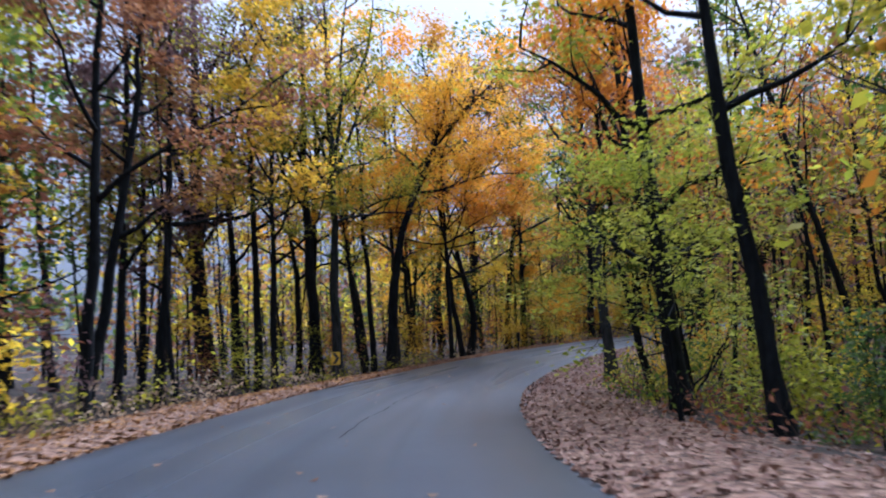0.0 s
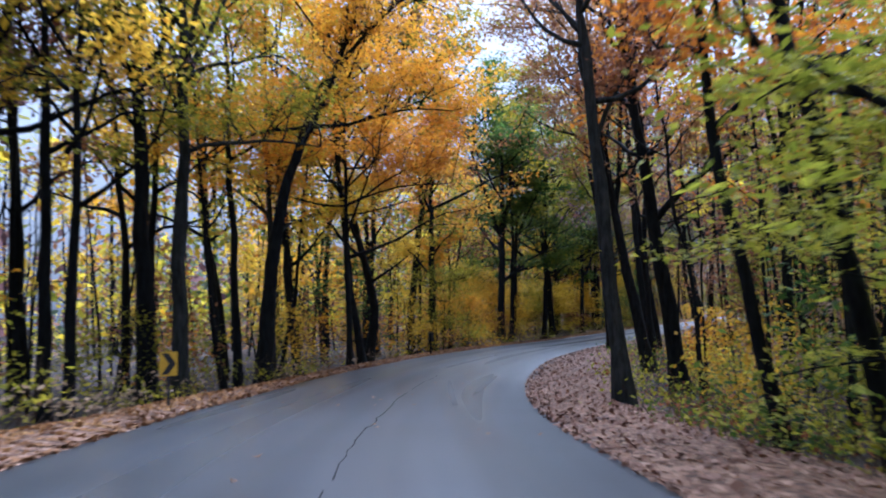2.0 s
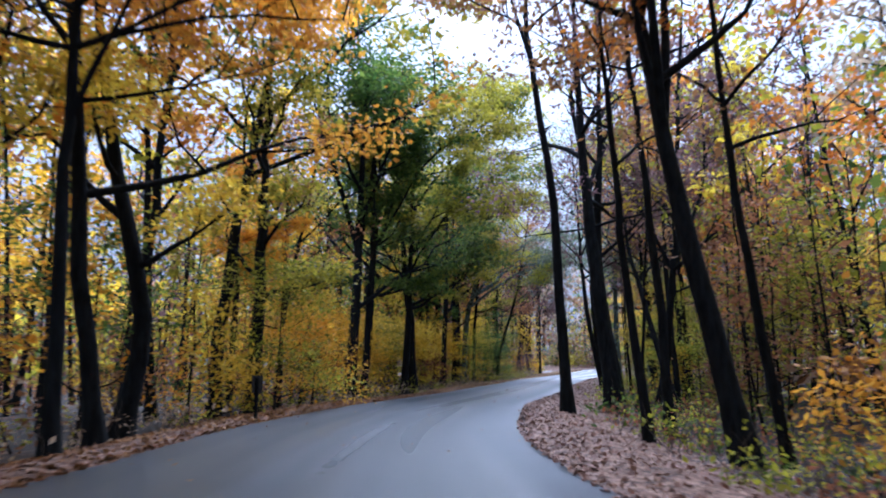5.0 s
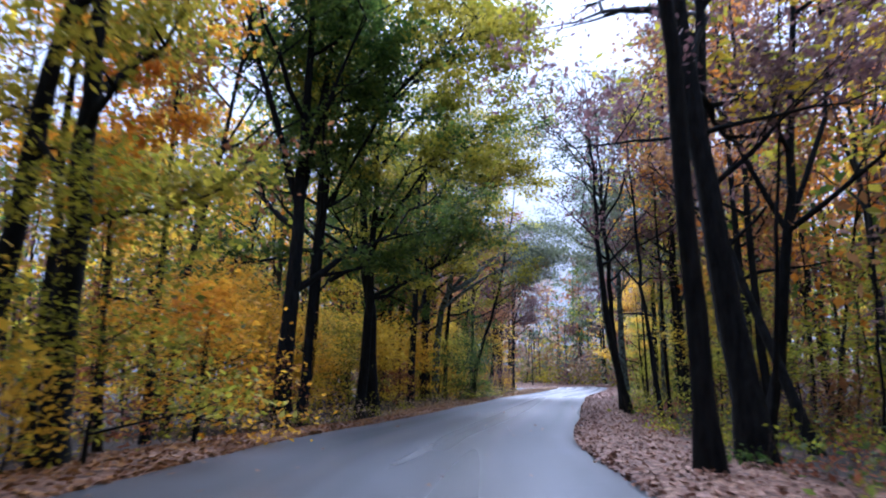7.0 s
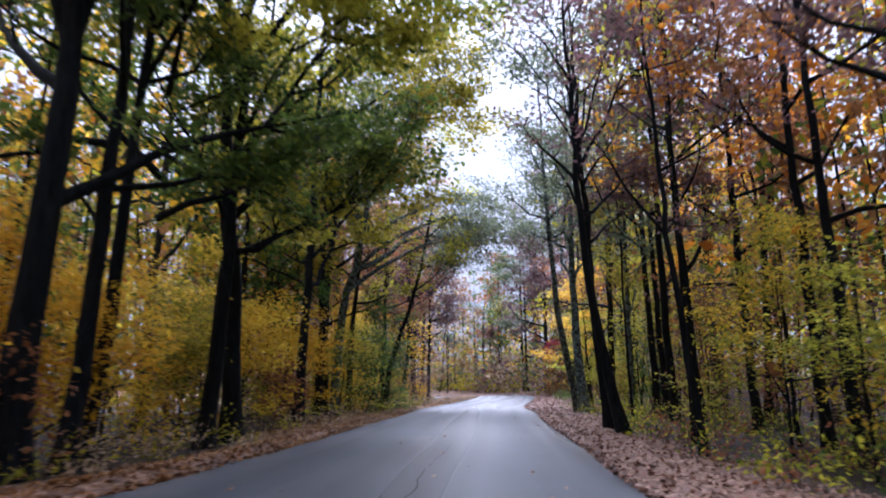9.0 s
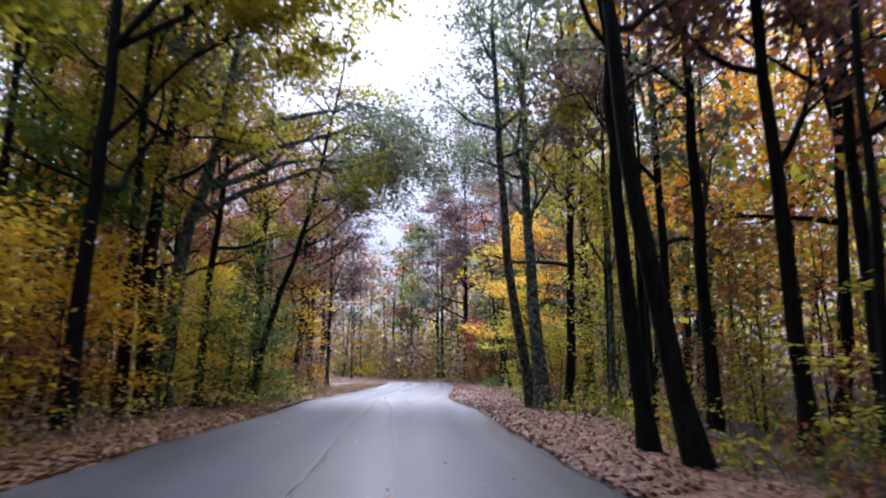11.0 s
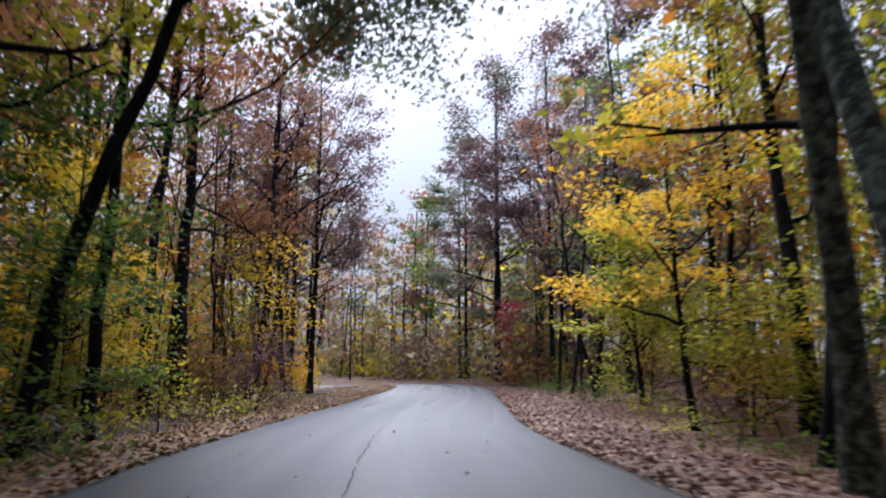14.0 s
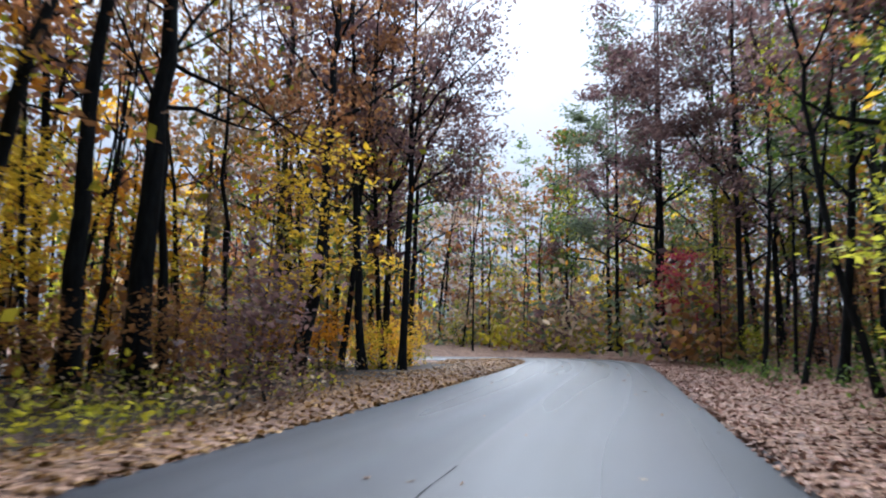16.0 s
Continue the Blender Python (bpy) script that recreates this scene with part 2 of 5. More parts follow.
def film_material(name, a, c, rough, lo, hi, scale, stretch):
    """A thin layer on the road with ragged edges: clear where its noise is low."""
    m, nt, n, l, b = nodes_of(name)
    g = noise_node(nt, scale, 4, 0.6, n.new("ShaderNodeNewGeometry").outputs["Position"], stretch)
    l.new(ramp_node(nt, g.outputs["Fac"], [(0.3, a), (0.7, c)]).outputs[0], b.inputs["Base Color"])
    b.inputs["Roughness"].default_value = rough
    edge = n.new("ShaderNodeAttribute")
    edge.attribute_name = "body"
    both = n.new("ShaderNodeMath")
    both.operation = "MULTIPLY_ADD"
    l.new(g.outputs["Fac"], both.inputs[0])
    both.inputs[1].default_value = 0.9
    l.new(edge.outputs["Fac"], both.inputs[2])
    cover = ramp_node(nt, both.outputs[0], [(lo, (0, 0, 0)), (hi, (1, 1, 1))]).outputs[0]
    clear = n.new("ShaderNodeBsdfTransparent")
    ms = n.new("ShaderNodeMixShader")
    l.new(cover, ms.inputs[0])
    l.new(clear.outputs[0], ms.inputs[1])
    l.new(b.outputs[0], ms.inputs[2])
    l.new(ms.outputs[0], n["Material Output"].inputs["Surface"])
    return m


RUBBER = film_material("tyre_rubber", (0.012, 0.013, 0.015), (0.03, 0.033, 0.038), 0.7, 0.75, 1.45, 2.5, (1, 1, 1))
# ---- plan: the road's centre line (x, y, height, crossfall to the right) ----
ROAD = [
    (2.07, -11.90, 0.31, -0.003), (0.43, -5.01, 0.03, -0.013), (-1.18, 1.70, -0.24, -0.023), (-2.22, 8.76, -0.53, -0.031), (-2.34, 15.80, -0.77, -0.032),
    (-1.88, 22.89, -0.96, -0.034), (-0.86, 29.89, -1.15, -0.043), (0.68, 36.78, -1.23, -0.039), (2.79, 43.37, -1.24, -0.032), (5.34, 49.78, -1.23, -0.024),
    (8.78, 56.21, -1.19, -0.019), (12.27, 62.29, -1.18, -0.017), (16.23, 68.00, -1.17, -0.014), (20.35, 73.47, -1.07, -0.008), (24.52, 79.27, -0.95, -0.002),
]
ROAD += [
    (28.61, 84.81, -0.83, 0.006), (32.99, 90.55, -0.68, 0.011), (37.09, 96.23, -0.59, -0.000), (41.15, 101.69, -0.56, -0.003), (45.55, 107.14, -0.45, -0.000),
    (50.18, 112.43, -0.31, -0.001), (54.78, 117.75, -0.16, -0.003), (59.34, 123.00, 0.02, -0.005), (63.81, 128.33, 0.20, 0.000), (67.60, 133.30, 0.39, 0.010),
    (69.90, 138.60, 0.48, 0.025), (69.70, 143.60, 0.40, 0.030), (66.60, 147.80, 0.25, 0.030), (61.20, 150.60, 0.12, 0.025), (52.00, 152.60, 0.04, 0.020), (40.00, 154.20, 0.00, 0.010),
]
HALF = 3.41


def smooth_line(pts, step):
    """A Catmull-Rom line through pts, sampled about every step metres."""
    p = [Vector(q) for q in pts]
    p = [2 * p[0] - p[1], *p, 2 * p[-1] - p[-2]]
    out = []
    for i in range(1, len(p) - 2):
        k = max(2, int((p[i + 1] - p[i]).length / step))
        for j in range(k):
            u = j / k
            a, b, c, d = p[i - 1], p[i], p[i + 1], p[i + 2]
            out.append(0.5 * ((2 * b) + (c - a) * u + (2 * a - 5 * b + 4 * c - d) * u * u + (3 * b - a - 3 * c + d) * u ** 3))
    out.append(p[-2])
    return out


LINE = np.array([tuple(v) for v in smooth_line(ROAD, 0.5)])
TANG = np.gradient(LINE[:, :2], axis=0)
TANG /= np.linalg.norm(TANG, axis=1)[:, None]
RIGHT = np.stack([TANG[:, 1], -TANG[:, 0]], 1)
STA = np.r_[0, np.cumsum(np.linalg.norm(np.diff(LINE[:, :2], axis=0), axis=1))]


def road_coords(x, y):
    """Station along the road, offset to its right and the road's height there, for arrays x, y."""
    x, y = np.atleast_1d(np.asarray(x, float)), np.atleast_1d(np.asarray(y, float))
    st, off, z = np.empty(x.shape), np.empty(x.shape), np.empty(x.shape)
    for k in range(0, len(x), 4000):
        q = np.stack([x[k:k + 4000], y[k:k + 4000]], 1)
        d = q[:, None, :] - LINE[None, :, :2]
        i = (d ** 2).sum(2).argmin(1)
        dd = d[np.arange(len(q)), i]
        side = np.sign((dd * RIGHT[i]).sum(1))
        st[k:k + 4000], off[k:k + 4000], z[k:k + 4000] = STA[i], side * np.hypot(dd[:, 0], dd[:, 1]), LINE[i, 2]
        z[k:k + 4000] += LINE[i, 3] * np.clip(off[k:k + 4000], -HALF - 1.5, HALF + 1.5)
    return st, off, z


def terrain(x, y):
    """Height of the forest floor."""
    x, y = np.atleast_1d(np.asarray(x, float)), np.atleast_1d(np.asarray(y, float))
    st, off, z = road_coords(x, y)
    u = np.maximum(np.abs(off) - HALF, 0)
    left = -np.interp(st, [0, 20, 60, 100, 300], [0.1, 0.13, 0.13, 0.1, 0.09]) * np.clip(u - 0.8, 0, 6)
    bank = np.interp(st, [0, 47, 72, 90, 104, 120, 136, 212], [0.0, 0.0, 0.02, -0.06, -0.07, -0.05, 0.06, 0.06])
    right = bank * np.clip(u - 0.6, 0, 18)
    hollow = np.interp(st, [0, 22, 30, 66, 84, 300], [0, 0.6, 1, 1, 0, 0])
    right = right - 0.24 * hollow * np.clip(u - 1.5, 0, 5)
    lumps = 0.09 * np.sin(x * 0.9 + 1.3 * np.sin(y * 0.5)) * np.sin(y * 0.8 + 0.7) + 0.35 * np.sin(x * 0.13 + 2) * np.sin(y * 0.11)
    grow = np.clip((u - 0.5) / 4, 0, 1)
    verge = 0.05 * np.clip(u / 0.5, 0, 1) - 0.09 * (u <= 0)
    return z + verge + np.where(off < 0, left, right) + lumps * grow


def ground_z(x, y):
    return float(terrain([x], [y])[0])


def spot(st, off):
    """The place at a station of the road and an offset to its right."""
    i = int(np.abs(STA - st).argmin())
    x, y = LINE[i, :2] + RIGHT[i] * off
    return float(x), float(y)


# ---- mesh helpers ----
def mesh_object(name, verts, faces, material, parent=None, smooth=False):
    me = bpy.data.meshes.new(name)
    me.from_pydata(verts, [], faces)
    me.update()
    if smooth:
        me.polygons.foreach_set("use_smooth", [True] * len(me.polygons))
    ob = new(name, me)
    me.materials.append(material)
    if parent:
        ob.parent = parent
    return ob


def part(name, bm, material, parent, label=""):
    """A bmesh as one mesh object under a thing or a part."""
    me = bpy.data.meshes.new(name)
    bm.to_mesh(me)
    bm.free()
    ob = new(name, me)
    me.materials.append(material)
    ob.parent = parent
    return tagged(ob, label)


# ---- large structure: ground and road ----
def spread_lines(lo, hi, step, far):
    core = list(np.arange(lo, hi + 0.01, step))
    out, d = [], step
    while d < far:
        d *= 1.5
        out.append(d)
    return np.array([lo - d for d in reversed(out)] + core + [hi + d for d in out])


def build_ground():
    xs, ys = spread_lines(-45, 125, 1.25, 1800), spread_lines(-25, 190, 1.25, 1800)
    gx, gy = np.meshgrid(xs, ys)
    z = terrain(gx.ravel(), gy.ravel())
    verts = np.stack([gx.ravel(), gy.ravel(), z], 1)
    w = len(xs)
    faces = [(j * w + i, j * w + i + 1, (j + 1) * w + i + 1, (j + 1) * w + i) for j in range(len(ys) - 1) for i in range(w - 1)]
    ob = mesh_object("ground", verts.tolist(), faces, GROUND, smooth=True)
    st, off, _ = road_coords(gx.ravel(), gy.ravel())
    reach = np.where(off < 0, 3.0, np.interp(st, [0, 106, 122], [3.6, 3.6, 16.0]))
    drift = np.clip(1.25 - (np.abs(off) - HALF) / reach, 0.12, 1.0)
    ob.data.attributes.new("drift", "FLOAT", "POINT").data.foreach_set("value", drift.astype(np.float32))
    return tagged(ob, "forest floor of brown soil strewn with reddish fallen leaves", "ground", kind="structure")


def ribbon(cross, line, right, wobble=0.0, seed=0):
    """Verts and faces of a strip: cross is a list of (offset, height)."""
    rng = np.random.default_rng(seed)
    k = len(line)
    w = np.convolve(rng.normal(0, 1, k + 8), np.ones(5) / 5, "same")[4:4 + k] * wobble
    verts = []
    for i in range(k):
        for a, h in cross:
            e = w[i] * (1 if abs(a) > HALF - 0.3 else 0) * np.sign(a)
            verts.append((line[i, 0] + right[i, 0] * (a + e), line[i, 1] + right[i, 1] * (a + e), line[i, 2] + line[i, 3] * (a + e) + h))
    c = len(cross)
    faces = [(i * c + j, i * c + j + 1, (i + 1) * c + j + 1, (i + 1) * c + j) for i in range(k - 1) for j in range(c - 1)]
    return verts, faces


def build_road():
    cross = [(-HALF - 0.04, -0.14), (-HALF, 0.0), (-HALF + 0.2, 0.03), (-1.7, 0.05), (-1.0, 0.0562), (-0.38, 0.0617), (-0.3, 0.0623), (0.6, 0.0597), (1.15, 0.0549), (1.7, 0.05), (2.4, 0.0408), (HALF - 0.2, 0.03), (HALF, 0.0), (HALF + 0.04, -0.14)]
    v, f = ribbon(cross, LINE, RIGHT, 0.12, 3)
    road = mesh_object("road", v, f, ASPHALT, smooth=True)
    st, off, _ = road_coords([q[0] for q in v], [q[1] for q in v])
    lane = road.data.attributes.new("lane", "FLOAT_VECTOR", "POINT")
    lane.data.foreach_set("vector", np.stack([off, st * 0.03, np.zeros(len(st))], 1).astype(np.float32).ravel())
    # damp: more of it along the later stretch, and on the newer strip beside the seam
    wet = np.interp(st, [0, 70, 96, 215], [0.15, 0.4, 0.75, 0.85]) * np.where((st > 94) & (st < 154) & (off < -0.33), 0.35, 1.0) * np.interp(np.abs(off - 0.5), [0.6, 2.6], [1.0, 0.15])
    road.data.attributes.new("damp", "FLOAT", "POINT").data.foreach_set("value", wet.astype(np.float32))
    road.data.attributes.new("fresh", "FLOAT", "POINT").data.foreach_set("value", np.interp(st, [84, 104], [0, 1]).astype(np.float32))
    tagged(road, "worn grey asphalt road with a dull damp sheen", "road", kind="structure")
    return road


GROUND_OB = build_ground()
ROAD_OB = build_road()

# ---- trees ----
class Wood:
    """Gathers tubes into one mesh."""

    def __init__(self):
        self.v, self.f = [], []

    def tube(self, pts, radii, sides, rough=None):
        base = len(self.v)
        k = len(pts)
        for i in range(k):
            d = (pts[min(i + 1, k - 1)] - pts[max(i - 1, 0)]).normalized()
            a = d.orthogonal().normalized()
            if i and a.dot(last) < 0.9:
                a = (last - d * last.dot(d)).normalized()
            last = a
            b = d.cross(a)
            for j in range(sides):
                t = 2 * math.pi * j / sides
                self.v.append(tuple(pts[i] + (a * math.cos(t) + b * math.sin(t)) * radii[i] * (1 + rough.gauss(0, 0.04) if rough else 1)))
        for i in range(k - 1):
            for j in range(sides):
                q = base + i * sides
                self.f.append((q + j, q + (j + 1) % sides, q + sides + (j + 1) % sides, q + sides + j))
        self.f.append(tuple(base + (k - 1) * sides + j for j in range(sides)))


def bent(rng, start, way, length, steps, lift, wander):
    """A crooked branch line that turns upwards by lift."""
    p, d = Vector(start), Vector(way).normalized()
    pts = [p.copy()]
    for i in range(steps):
        d = (d + Vector((rng.gauss(0, wander), rng.gauss(0, wander), rng.gauss(0, wander) + lift))).normalized()
        p = p + d * (length / steps)
        pts.append(p.copy())
    return pts


def leaf_cloud(rng, centres, spreads, per, size, flat):
    """Leaf quads (each its own island) scattered round the centres. flat: how level they lie."""
    n = len(centres) * per
    c = np.repeat(np.array(centres), per, 0)
    s = np.repeat(np.array(spreads), per, 0)
    pos = c + rng.normal(0, 1, (n, 3)) * s
    nrm = rng.normal(0, 1, (n, 3)) + np.array([0, 0, flat])
    nrm /= np.linalg.norm(nrm, axis=1)[:, None]
    t = np.cross(nrm, rng.normal(0, 1, (n, 3)))
    t /= np.linalg.norm(t, axis=1)[:, None] + 1e-9
    b = np.cross(nrm, t)
    ln = size * rng.uniform(0.65, 1.35, n)[:, None]
    wd = ln * rng.uniform(0.4, 0.65, n)[:, None]
    droop = nrm * ln * rng.uniform(-0.25, 0.25, n)[:, None]
    quad = np.stack([pos - t * ln * 0.5, pos + b * wd * 0.5 + t * ln * 0.05 + droop * 0.4, pos + t * ln * 0.5 + droop, pos - b * wd * 0.5 + t * ln * 0.05 - droop * 0.2], 1)
    return quad.reshape(-1, 3)


def leaf_mesh(name, quads):
    n = len(quads) // 4
    me = bpy.data.meshes.new(name)
    me.vertices.add(4 * n)
    me.vertices.foreach_set("co", quads.astype(np.float32).ravel())
    me.loops.add(4 * n)
    me.loops.foreach_set("vertex_index", np.arange(4 * n, dtype=np.int32))
    me.polygons.add(n)
    me.polygons.foreach_set("loop_start", np.arange(0, 4 * n, 4, dtype=np.int32))
    me.update(calc_edges=True)
    return me


def grow(seed, via, r, height, crown, limbs, reach, leaves, size, flat=1.9, sub=4, lift=0.1, arms=(), fork=0.0, spread=0.44, thin=0.19, clumps=()):
    """Wood and leaf meshes of one tree that stands at the origin.
    via: trunk points above the foot; crown: height at which the boughs begin; arms: (height, (dx, dy, dz), radius, crooked steps) of single great boughs."""
    rng, nrg = random.Random(seed), np.random.default_rng(seed)
    wood = Wood()
    pts = [Vector((0, 0, -0.5)), Vector((0, 0, 0)), *[Vector(q) for q in via]]
    top = pts[-1]
    d = (pts[-1] - pts[-2]).normalized()
    if top.z < height:
        d = (d + Vector((0, 0, 0.8))).normalized()
        pts.append(top + d * (height - top.z))
    line = smooth_line(pts, max(0.7, height / 16))
    k = len(line)
    for i in range(2, k):
        w = 0.038 * min(1.0, line[i].z / 3)
        line[i] = line[i] + Vector((rng.gauss(0, w), rng.gauss(0, w), 0))
    rad = [r * (1.0 - 0.86 * max(0.0, p.z) / height) * (1 + 0.55 * math.exp(-max(0.0, p.z + 0.1) / 0.28)) for p in line]
    wood.tube(line, [max(0.012, q) for q in rad], 9, rng)
    tips, wide = [], []

    def at(z):
        i = min(range(k), key=lambda j: abs(line[j].z - z))
        return line[i], rad[i]

    def bough(start, way, length, radius, n_sub, droop):
        b = bent(rng, start, way, length, 5, droop, 0.2)
        if radius > 0.03:
            wood.tube(b, [radius * (1 - 0.8 * j / 5) for j in range(6)], 5)
        else:
            wood.tube([b[0], b[2], b[4], b[5]], [radius, radius * 0.7, radius * 0.4, radius * 0.2], 3)
        for j in range(n_sub):
            q = b[2 + (j % 4)]
            along = (b[-1] - b[0]).normalized()
            side = Vector((rng.gauss(0, 1), rng.gauss(0, 1), rng.gauss(0.25, 0.6))).normalized()
            s = bent(rng, q, along * 0.6 + side, length * rng.uniform(0.3, 0.55), 3, 0.05, 0.2)
            wood.tube([s[0], s[1], s[3]], [radius * 0.45, radius * 0.3, 0.007], 3)
            for c in (s[2], s[3], (s[1] + s[2]) / 2):
                tips.append(tuple(c))
                wide.append((spread, spread, spread * thin * 2))
        tips.append(tuple(b[-1]))
        wide.append((spread, spread, spread * thin * 2))

    for i in range(limbs):
        z = crown + (height * 0.97 - crown) * (i + rng.random() * 0.8) / limbs
        p, pr = at(z)
        a = i * 2.4 + rng.uniform(-0.5, 0.5)
        up = rng.uniform(0.15, 0.7) + 0.5 * (z / height) ** 2
        length = reach * (1.0 - 0.5 * ((z - crown) / max(0.1, height - crown)) ** 2) * rng.uniform(0.7, 1.25)
        bough(p, (math.cos(a), math.sin(a), up), length, min(pr * 0.7, 0.045 + 0.017 * length), sub, lift)
    for z, way, radius, steps in arms:
        p, pr = at(z)
        b = bent(rng, p, way, Vector(way).length, steps, 0.0, 0.1)
        wood.tube(b, [radius * (1 - 0.75 * j / steps) for j in range(steps + 1)], 7)
        for j in range(2, steps + 1):
            bough(b[j], Vector((rng.gauss(0, 0.5), rng.gauss(0, 0.5), 0.5)) + Vector(way).normalized() * 0.5, reach * 0.6, radius * 0.4, 5, 0.08)
    if fork:
        p, pr = at(fork)
        a = rng.uniform(0, 6.28)
        for sgn in (1, -1):
            b = bent(rng, p, (math.cos(a) * sgn * 0.35, math.sin(a) * sgn * 0.35, 1), height - fork, 8, 0.12, 0.08)
            wood.tube(b, [pr * 0.72 * (1 - 0.85 * j / 8) for j in range(9)], 6)
            for j in range(3, 9):
                bough(b[j], (rng.gauss(0, 1), rng.gauss(0, 1), 0.5), reach * 0.6, 0.05, 3, lift)
    per = max(1, round(leaves / max(1, len(tips))))
    for (cx, cy, cz), wide_r, high_r, count in clumps:
        p, pr = at(min(cz * 0.6, height * 0.8))
        c = Vector((cx, cy, cz))
        span = (c - p).length
        b = [p.lerp(c, j / 6) + Vector((rng.gauss(0, 0.022), rng.gauss(0, 0.022), 0.3 * (j / 6) * (1 - j / 6))) * span * (0 < j < 6) for j in range(7)]
        wood.tube(b, [min(pr * 0.7, 0.04 + 0.009 * span) * (1 - 0.8 * j / 6) for j in range(7)], 5)
        for j in range(count):
            q = b[3 + j % 4]
            a, u, h = rng.uniform(0, 6.28), rng.random() ** 0.5, rng.uniform(-1, 1)
            e = c + Vector((math.cos(a) * u * wide_r, math.sin(a) * u * wide_r, h * high_r))
            s = [q, q.lerp(e, 0.5) + Vector((rng.gauss(0, 0.2), rng.gauss(0, 0.2), 0.25)), e]
            wood.tube(s, [0.03, 0.02, 0.006], 3)
            for t in (0.45, 0.75, 1.0):
                tips.append(tuple(s[1].lerp(e, t)))
                wide.append((spread, spread, spread * thin * 2))
    me = bpy.data.meshes.new("trunk")
    me.from_pydata(wood.v, [], wood.f)
    me.polygons.foreach_set("use_smooth", [True] * len(me.polygons))
    return me, leaf_mesh("crown", leaf_cloud(nrg, tips, wide, per, size, flat)) if leaves else None


def plant(name, meshes, place, bark, leaf, label, category="tree", group="", turn=0.0, scale=1.0):
    """A tree as an Empty at its foot with trunk and crown under it."""
    root = new(name)
    root.empty_display_size = 0.3
    x, y = place
    root.matrix_world = Matrix.Translation((x, y, ground_z(x, y))) @ Matrix.Rotation(turn, 4, "Z") @ Matrix.Scale(scale, 4)
    wood, crown = meshes
    for nm, me, mat in (("trunk" if category == "tree" else "stem", wood, bark), ("crown" if category == "tree" else "foliage", crown, leaf)):
        if me is None:
            continue
        ob = new(nm, me)
        ob.parent = root
        if not me.materials:
            me.materials.append(mat)
        ob.material_slots[0].link = "OBJECT"
        ob.material_slots[0].material = mat
    return tagged(root, label, category, group)


WORDS = {"yellow": "bright yellow", "gold": "golden orange", "orange": "orange", "rust": "rust brown", "olive": "olive yellow", "green": "dark green",
         "lime": "yellow-green", "grey_green": "dull grey-green", "purple": "dusky purple-brown", "crimson": "crimson", "tan": "pale tan"}
HERO_COUNT = 0
HERO_SPOTS = []


def hero(x, y, r, via, height, leaf, label, crown=4.5, limbs=9, reach=3.4, leaves=4000, size=0.21, bark=None, clumps=(), **more):
    """A tree that the drive passes at close range, with its own trunk line."""
    global HERO_COUNT
    HERO_COUNT += 1
    HERO_SPOTS.append((x, y, 1.6))
    near = y < 118 and size < 0.27
    m = grow(1000 + HERO_COUNT * 7, via, r, height, crown, limbs, reach, int(leaves * (1.1 if near else 0.75)), size * (0.94 if near else 1.0), clumps=[((a - x, b - y, c - ground_z(x, y)), w, h, k) for a, b, c, w, h, k in clumps], **more)
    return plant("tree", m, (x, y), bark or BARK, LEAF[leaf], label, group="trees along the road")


# left of the road, first bend
hero(-12.5, 24.4, 0.22, [(0.9, 0.4, 5.8), (1.4, 0.7, 10.0)], 18, "rust", "tall dark forest tree leaning over rust brown undergrowth", crown=5)
hero(-12.0, 28.9, 0.23, [(0.32, 0.14, 4.4), (0.43, 0.19, 7.0)], 17, "olive", "dark tree with a low side limb and olive yellow leaves", crown=5.5, leaves=3250, arms=((4.6, (-2.6, -1.4, 1.4), 0.07, 5),))
hero(-12.7, 37.0, 0.48, [(-0.5, -0.2, 5.5), (-0.5, -0.2, 10.0)], 21, "purple", "stout dark tree with dusky purple-red crown", crown=7.0, reach=5.6, leaves=7000, fork=6.5, arms=((5.0, (-3.4, -1.8, 5.0), 0.15, 6), (6.5, (3.0, 1.2, 4.5), 0.13, 6)), clumps=((-12.0, 35.0, 14.0, 3.0, 2.4, 16), (-9.6, 35.4, 16.5, 3.0, 2.4, 14)))
hero(-12.3, 40.4, 0.27, [(-0.25, -0.1, 6.5), (-0.5, -0.2, 10.0)], 19, "rust", "dark upright tree with rust brown leaves", crown=7)
hero(-10.3, 36.6, 0.22, [(0.0, 0.0, 5.6), (-0.1, 0.0, 9.5)], 19, "olive", "tall dark tree with olive crown behind the verge", crown=7.5)
hero(-8.3, 32.0, 0.17, [(0.0, 0.0, 4.5), (0.1, 0.0, 8.0)], 17, "yellow", "dark slender tree with yellow leaves", crown=5.5)
hero(-10.4, 45.6, 0.22, [(0.0, 0.0, 6.0), (-0.3, -0.1, 9.0)], 18, "yellow", "dark tree with yellow leaves deep in the wood", crown=5.5, leaves=3200)
hero(-7.9, 38.9, 0.34, [(-0.2, -0.05, 5.6), (-0.42, -0.1, 10.4), (-0.35, -0.1, 13.0)], 22, "olive", "tall straight dark tree behind the chevron sign", crown=9.5, fork=10.5, leaves=4500, arms=((8.5, (-2.6, -0.8, 4.0), 0.1, 6),))
hero(-6.7, 38.0, 0.27, [(-0.03, 0.0, 5.7), (0.09, 0.02, 7.9), (0.0, 0.0, 12.0)], 21, "olive", "tall grey forked tree behind the chevron sign", crown=10.5, bark=BARK_GREY, fork=10.0, leaves=4200, arms=((7.8, (3.8, 0.3, 2.2), 0.09, 7), (9.8, (2.4, 0.3, 5.2), 0.13, 6), (9.5, (-1.8, -0.4, 4.4), 0.1, 6)))
